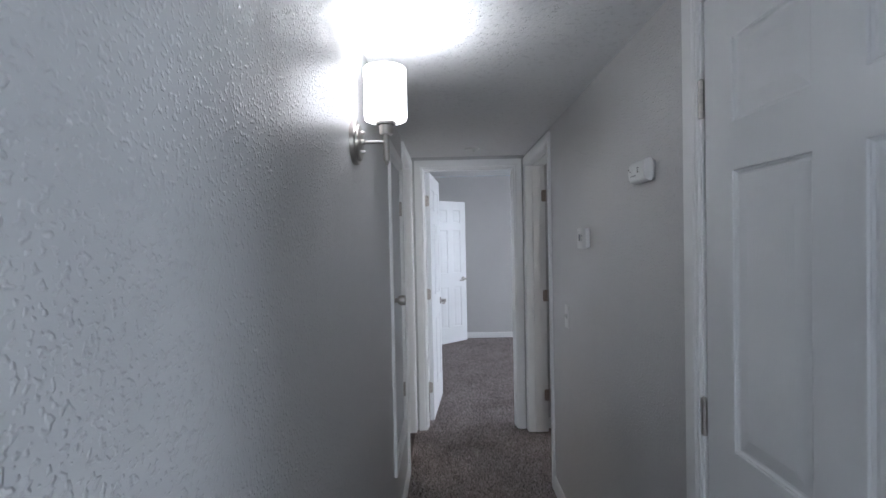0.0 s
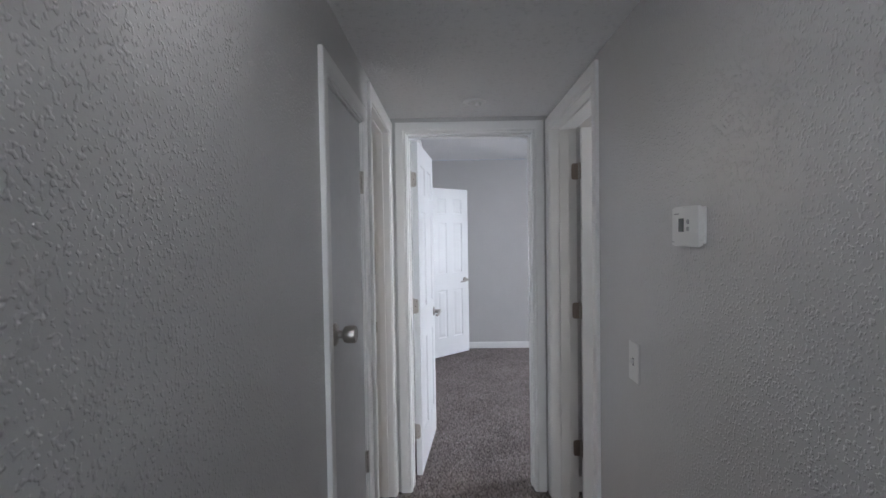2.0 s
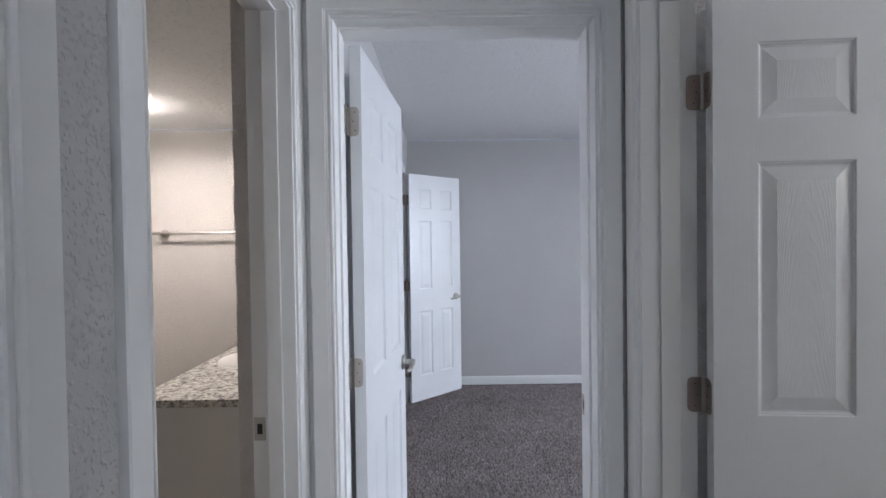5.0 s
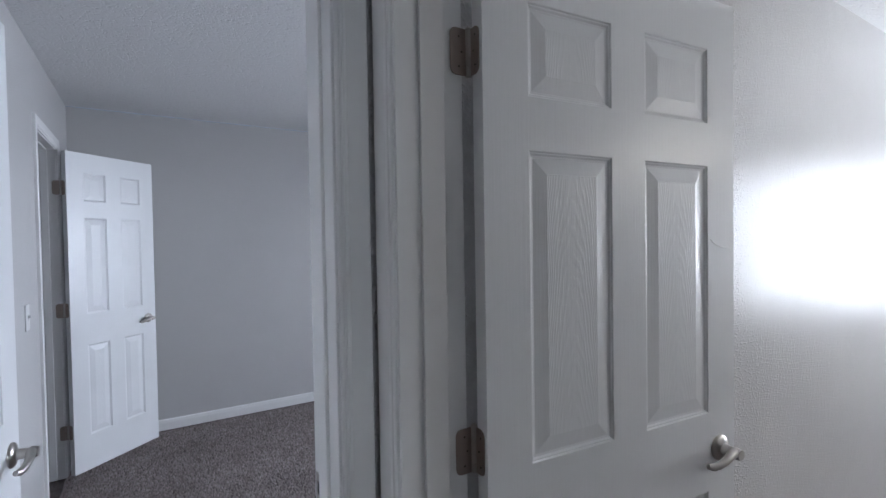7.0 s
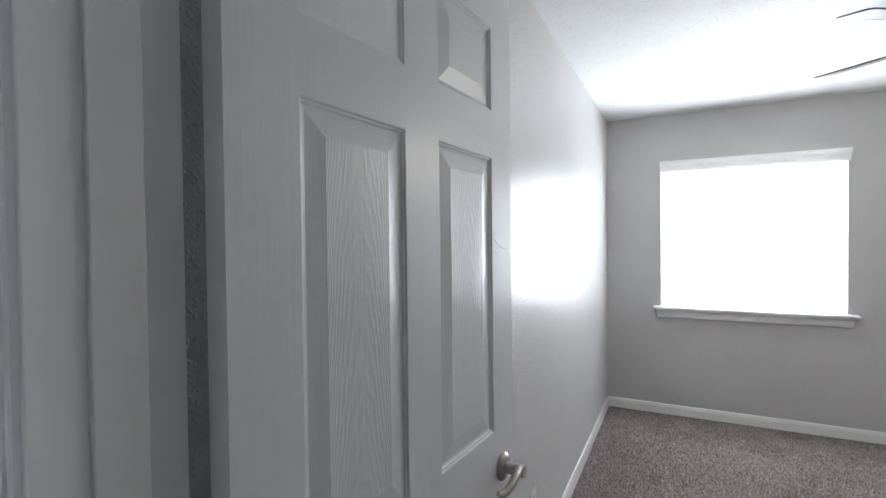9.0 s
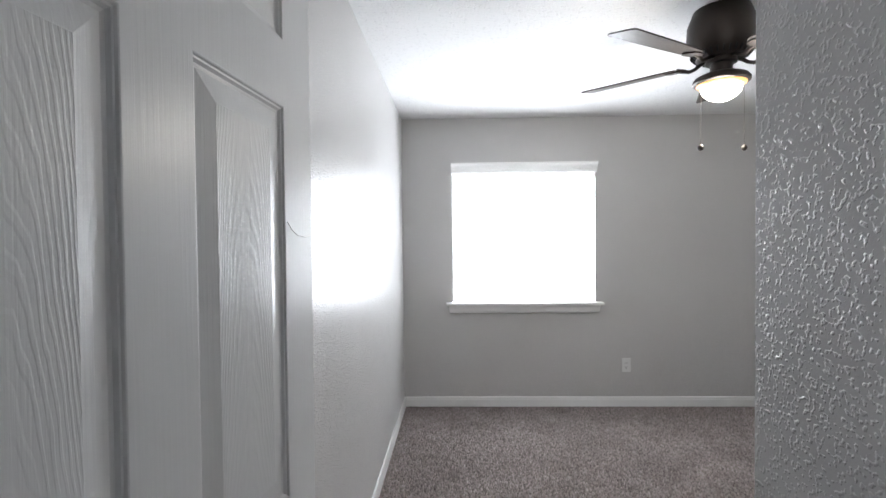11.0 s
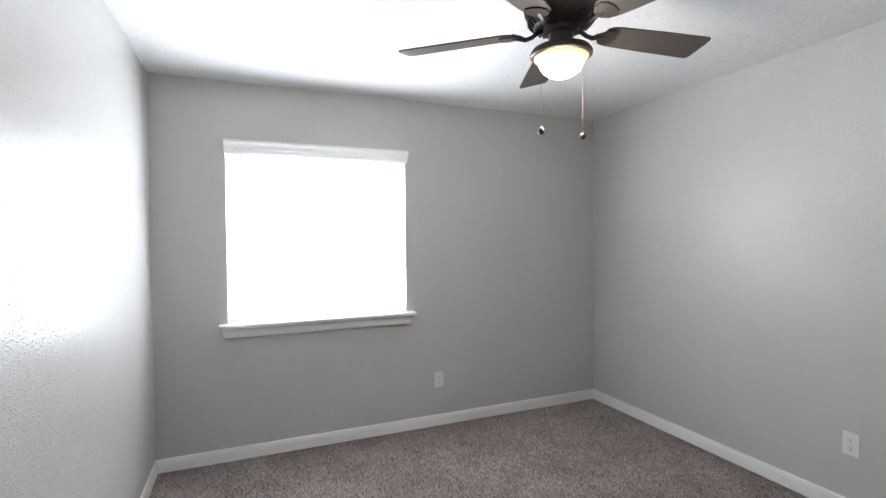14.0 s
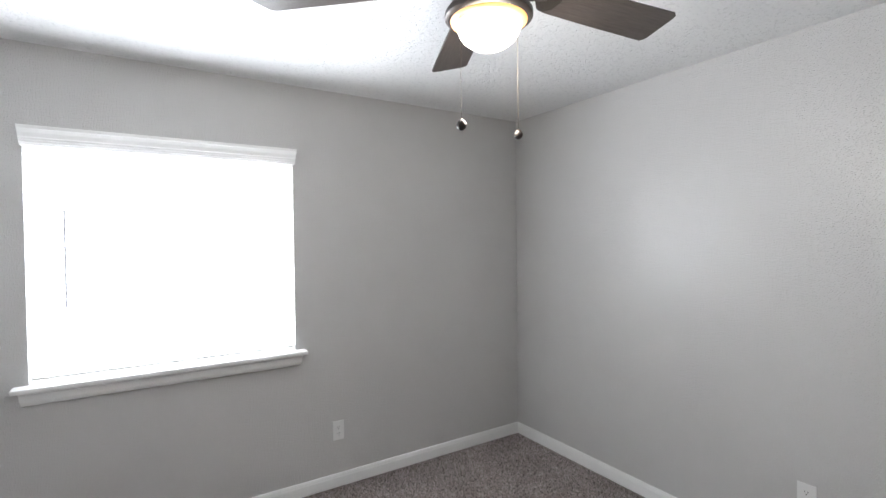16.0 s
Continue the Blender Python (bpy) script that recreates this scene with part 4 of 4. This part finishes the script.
for y in (-0.40, 0.0, 0.40):
    part("ladder_cord", tube(bmesh.new(), [(-0.026, y, 0.02), (-0.026, y, hh - 0.05)], 0.0009, 6), SLAT, blind)
wand = part("tilt_wand", tube(bmesh.new(), [(-0.040, hw - 0.145, 0.80), (-0.041, hw - 0.145, 0.55), (-0.042, hw - 0.145, 0.33)], 0.0042, 8), PRINT, blind, "thin grey tilt wand", None, True)
part("wand_hook", tube(bmesh.new(), [(-0.024, hw - 0.145, hh - 0.03), (-0.036, hw - 0.145, hh - 0.06), (-0.040, hw - 0.145, 0.795)], 0.0016, 6), SLAT, wand, "", None, True)

# far bedroom window, out of sight
w2 = thing("window_2", pose(4.40, 5.5, 0.9), "white bedroom window", "window", "", "structure")
part("window_frame", slab(bmesh.new(), 'x', 0.03, 0.07, -0.7, 0.7, 0.0, 1.1, [(-0.65, 0.65, 0.05, 0.53), (-0.65, 0.65, 0.57, 1.05)]), TRIM, w2)
part("window_sill", box(bmesh.new(), (-0.06, -0.76, -0.022), (0.03, 0.76, 0.0), 0.004), TRIM, w2)
# unseen back window, added as the opening for the hall's fill lamp
w4 = thing("window_4", pose(0.45, -4.0, 0.8, 0, 0, -90), "assumed white living room window, out of view", "window", "", "structure")
part("window_frame", slab(bmesh.new(), 'x', 0.08, 0.11, -0.70, 0.70, 0.0, 1.25, [(-0.66, 0.66, 0.04, 0.61), (-0.66, 0.66, 0.64, 1.21)]), TRIM, w4)
w3 = thing("window_3", pose(3.5, -0.56, 0.8), "assumed white living room window, out of view", "window", "", "structure")
part("window_frame", slab(bmesh.new(), 'x', 0.05, 0.09, -0.50, 0.50, 0.0, 1.25, [(-0.46, 0.46, 0.05, 0.60), (-0.46, 0.46, 0.65, 1.20)]), TRIM, w3)

# ---- bathroom ----
van = thing("bathroom_vanity", pose(-0.347, 4.576, 0), "white vanity cabinet under a granite top", "vanity")
part("body", box(bmesh.new(), (-0.603, 0.018, 0.09), (0, 1.122, 0.838), 0.002), VANITY, van)
part("toe_kick", boxes(((-0.53, 0.03, 0), (0, 1.11, 0.09))), VANITY, van)
for y0, y1 in ((0.04, 0.55), (0.57, 1.10)):
    dr = part("door", box(bmesh.new(), (-0.622, y0, 0.11), (-0.604, y1, 0.80), 0.003), VANITY, van)
    part("handle", tube(bmesh.new(), [(-0.621, y1 - 0.05, 0.62), (-0.647, y1 - 0.05, 0.63), (-0.647, y1 - 0.05, 0.72), (-0.621, y1 - 0.05, 0.73)], 0.005, 8), NICKEL, dr, "", None, True)
top = thing("vanity_top", pose(-0.347, 4.576, 0.840), "speckled grey-white granite vanity top with a sink cut-out", "countertop")
bm = slab(bmesh.new(), 'x', -0.629, 0.0, 0.0, 1.122, 0.0, 0.030, [])
bmesh.ops.bevel(bm, geom=bm.edges[:], offset=0.002, segments=1, affect='EDGES')
part("slab", bm, GRANITE, top)
bm = lathe(bmesh.new(), [(0.0, 0.0305), (0.10, 0.0305), (0.185, 0.034), (0.200, 0.040), (0.205, 0.036), (0.206, 0.0302)], 40, Matrix.Translation((-0.29, 0.60, 0)))
sink = thing("sink", pose(-0.42, 4.576, 0.840), "white oval basin set in the granite top", "sink")
part("basin", bm, PORCELAIN, sink, "", None, True)
fc = thing("faucet", pose(-0.52, 5.176, 0.870), "chrome single-handle faucet behind the basin", "faucet")
bm = lathe(bmesh.new(), [(0, 0.006), (0.024, 0.006), (0.024, 0.012), (0.014, 0.020), (0.013, 0.10), (0.010, 0.112), (0, 0.114)], 24, Matrix.Translation((0.03, 0, 0)))
part("body", bm, CHROME, fc, "", None, True)
part("spout", tube(bmesh.new(), [(0.03, 0, 0.085), (-0.03, 0, 0.105), (-0.085, 0, 0.098), (-0.095, 0, 0.08)], [0.011, 0.0105, 0.010, 0.010], 12), CHROME, fc, "", None, True)
part("handle", tube(bmesh.new(), [(0.03, 0, 0.112), (0.05, 0, 0.135), (0.07, 0, 0.15)], [0.009, 0.006, 0.005], 10), CHROME, fc, "", None, True)

tub = thing("bathtub", pose(-2.5, 4.18, 0), "white alcove bathtub with a smooth apron", "bathtub")
bm = bmesh.new()


def rrect(x0, x1, y0, y1, r, z):
    out = []
    for cx, cy, a0 in ((x1 - r, y1 - r, 0), (x0 + r, y1 - r, 90), (x0 + r, y0 + r, 180), (x1 - r, y0 + r, 270)):
        for k in range(7):
            a = radians(a0 + 15 * k)
            out.append(bm.verts.new((cx + r * math.cos(a), cy + r * math.sin(a), z)))
    return out


rings = [rrect(0, 0.735, 0, 1.518, 0.004, 0), rrect(0, 0.735, 0, 1.518, 0.006, 0.36), rrect(0, 0.742, 0, 1.518, 0.008, 0.372), rrect(0, 0.742, 0, 1.518, 0.012, 0.388), rrect(0.004, 0.736, 0.004, 1.514, 0.015, 0.397),
         rrect(0.07, 0.665, 0.09, 1.43, 0.16, 0.399), rrect(0.085, 0.650, 0.105, 1.415, 0.16, 0.385), rrect(0.11, 0.62, 0.20, 1.36, 0.15, 0.16), rrect(0.16, 0.57, 0.28, 1.31, 0.12, 0.09)]
for p, q in zip(rings, rings[1:]):
    for i in range(28):
        bm.faces.new((p[i], p[(i + 1) % 28], q[(i + 1) % 28], q[i]))
bm.faces.new(rings[-1])
part("shell", bm, PORCELAIN, tub, "", None, True)

rod = thing("shower_rod", pose(-1.705, 5.70, 1.973), "brushed metal shower curtain rod", "shower rod")
part("rod", tube(bmesh.new(), [(0, -0.002, 0), (0, -2.436, 0)], 0.0125, 16), NICKEL, rod, "", None, True)
part("flange", lathe(bmesh.new(), [(0, 0), (0.028, 0), (0.028, 0.008), (0.017, 0.022), (0.0135, 0.030)], 28, Matrix.Rotation(math.pi / 2, 4, 'X')), NICKEL, rod, "", None, True)

bar = thing("towel_bar", pose(-1.525, 5.70, 1.513), "satin nickel towel bar on the wall", "towel bar")
part("rail", tube(bmesh.new(), [(-0.006, -0.060, 0), (0.616, -0.060, 0)], 0.0085, 16), NICKEL, bar, "", None, True)
for x in (0.045, 0.565):
    part("bracket", lathe(bmesh.new(), [(0, 0), (0.026, 0), (0.026, 0.006), (0.012, 0.012), (0.010, 0.055), (0.012, 0.068), (0, 0.070)], 24, Matrix.Translation((x, 0, 0)) @ Matrix.Rotation(math.pi / 2, 4, 'X')), NICKEL, bar, "", None, True)

valve = thing("shower_valve", pose(-2.035, 5.690, 0.722), "chrome tub valve with a round handle", "shower valve")
R90 = Matrix.Rotation(math.pi / 2, 4, 'X')
part("escutcheon", lathe(bmesh.new(), [(0, 0), (0.040, 0), (0.038, 0.005), (0.024, 0.012), (0, 0.013)], 36, R90), CHROME, valve, "", None, True)
part("handle", lathe(bmesh.new(), [(0, 0.012), (0.020, 0.012), (0.022, 0.03), (0.034, 0.04), (0.034, 0.062), (0.026, 0.070), (0, 0.071)], 12, R90), CHROME, valve, "faceted chrome handle", None, True)

bl = thing("bath_ceiling_light", pose(-1.36, 5.09, HALL_Z), "lit flush ceiling light with a white drum shade", "ceiling light")
part("pan", lathe(bmesh.new(), [(0, 0), (0.088, 0), (0.090, -0.010), (0.088, -0.026), (0, -0.027)], 40), PLASTIC, bl, "", None, True)
part("shade", lathe(bmesh.new(), [(0.085, -0.024), (0.087, -0.030), (0.086, -0.082), (0.079, -0.096), (0.055, -0.102), (0, -0.103)], 40), BATHGLOW, bl, "lit white drum shade", None, True)

# tiled tub surround
sur = thing("tile_surround", pose(-2.5, 5.70, 0.40), "grey-veined marble-look tile surround round the tub", "tile wall", "", "structure")
part("backing", boxes(((0.0, -0.006, 0.0), (0.842, 0.0, 1.735)), ((0.0, -1.52, 0.0), (0.006, -0.006, 1.735))), GROUT, sur)
part("edge_trim", box(bmesh.new(), (0.842, -0.014, -0.38), (0.862, 0.0, 1.733), 0.003), TRIM, sur, "white edge trim")
tm = {}


def tile(w, d, h):
    key = (round(w, 3), round(d, 3), round(h, 3))
    if key not in tm:
        tm[key] = finish("tile", box(bmesh.new(), (0, 0, 0), key, 0.0012), MARBLE)
    return tm[key]


for r in range(6):
    z0, z1 = 0.305 * r + 0.0015, min(0.305 * (r + 1) - 0.0015, 1.733)
    for axis, full in (('x', 0.842), ('y', 1.514)):
        a = -0.305 * (r % 2) + (0.007 if axis == 'x' else 0)
        while a < full - 0.01:
            s, e = max(a, 0.008 if axis == 'x' else 0.0), min(a + 0.607, full)
            if e - s > 0.02:
                o = new("tile", tile(e - s, 0.008, z1 - z0) if axis == 'x' else tile(0.008, e - s, z1 - z0))
                o.parent = sur
                o.matrix_local = pose(s, -0.0135, z0) if axis == 'x' else pose(0.0055, -e - 0.006 + 0.0005, z0)
            a += 0.610

# ---- outside ----
bm = bmesh.new()
bmesh.ops.create_grid(bm, x_segments=40, y_segments=40, size=600)
single("ground", bm, GRASS, "green lawn round the house", "ground", "structure", m=pose(0, 0, -0.45))

SKYGLOW = glow("overcast_sky_glow", (0.95, 0.98, 1.0), 3.5, (0.8, 0.8, 0.8))
single("backdrop", boxes(((14.0, -14.0, -0.5), (14.2, 20.0, 14.0))), SKYGLOW, "bright overcast sky beyond the window", "backdrop", "structure")
# pale plate added over the lawn so the outlook stays bright
single("backdrop_ground", boxes(((5.6, -14.0, -0.44), (14.0, 20.0, -0.42))), paint("pale_added_ground", (0.62, 0.62, 0.60), (0.7, 0.7, 0.68), 0.9, 0.002, 30), "pale ground added to brighten the view outside the window", "ground", "structure")

# ---- carpet pile ----


def carpet_pile(name, areas, step):
    """Small leaning tufts, past counting."""
    rng = np.random.default_rng(7)
    vs, fs, n0 = [], [], 0
    for x0, x1, y0, y1 in areas:
        gx, gy = np.meshgrid(np.arange(x0, x1, step), np.arange(y0, y1, step))
        n = gx.size
        c = np.stack([gx.ravel(), gy.ravel()], 1) + rng.uniform(-0.5, 0.5, (n, 2)) * step
        c[:, 0] = np.clip(c[:, 0], x0 + 0.004, x1 - 0.004)
        c[:, 1] = np.clip(c[:, 1], y0 + 0.004, y1 - 0.004)
        h = rng.uniform(0.009, 0.017, n)
        lean = rng.normal(0, 0.0045, (n, 2))
        r = rng.uniform(0.55, 0.85, n) * step
        ang = rng.uniform(0, 6.283, n)
        P = np.zeros((n, 4, 3))
        for k in range(3):
            a = ang + k * 2.0944
            P[:, k, 0], P[:, k, 1], P[:, k, 2] = c[:, 0] + r * np.cos(a), c[:, 1] + r * np.sin(a), -0.0125
        P[:, 3, 0], P[:, 3, 1], P[:, 3, 2] = c[:, 0] + lean[:, 0], c[:, 1] + lean[:, 1], -0.0125 + h
        idx = n0 + 4 * np.arange(n)[:, None]
        F = np.concatenate([idx + np.array([[0, 1, 3]]), idx + np.array([[1, 2, 3]]), idx + np.array([[2, 0, 3]])], 0)
        vs.append(P.reshape(-1, 3))
        fs.append(F)
        n0 += 4 * n
    me = bpy.data.meshes.new(name)
    V, F = np.concatenate(vs), np.concatenate(fs)
    me.vertices.add(len(V))
    me.vertices.foreach_set("co", V.astype(np.float32).ravel())
    me.loops.add(F.size)
    me.loops.foreach_set("vertex_index", F.astype(np.int32).ravel())
    me.polygons.add(len(F))
    me.polygons.foreach_set("loop_start", (3 * np.arange(len(F))).astype(np.int32))
    me.update(calc_edges=True)
    me.validate()
    me.materials.append(TUFT)
    return tagged(new(name, me), "short taupe-brown carpet pile", "carpet", "", "stuff")


carpet_pile("carpet_pile", [(XL, XR, 1.6, YE0), (ENDD[0], ENDD[1], YE0, YE1), (-0.14, 2.6, YE1, 7.54), (XR, 0.838, DOORB[0], DOORB[1]), (0.838, 1.505, 3.194, YE0), (1.505, 4.772, 0.757, YE0)], 0.0115)
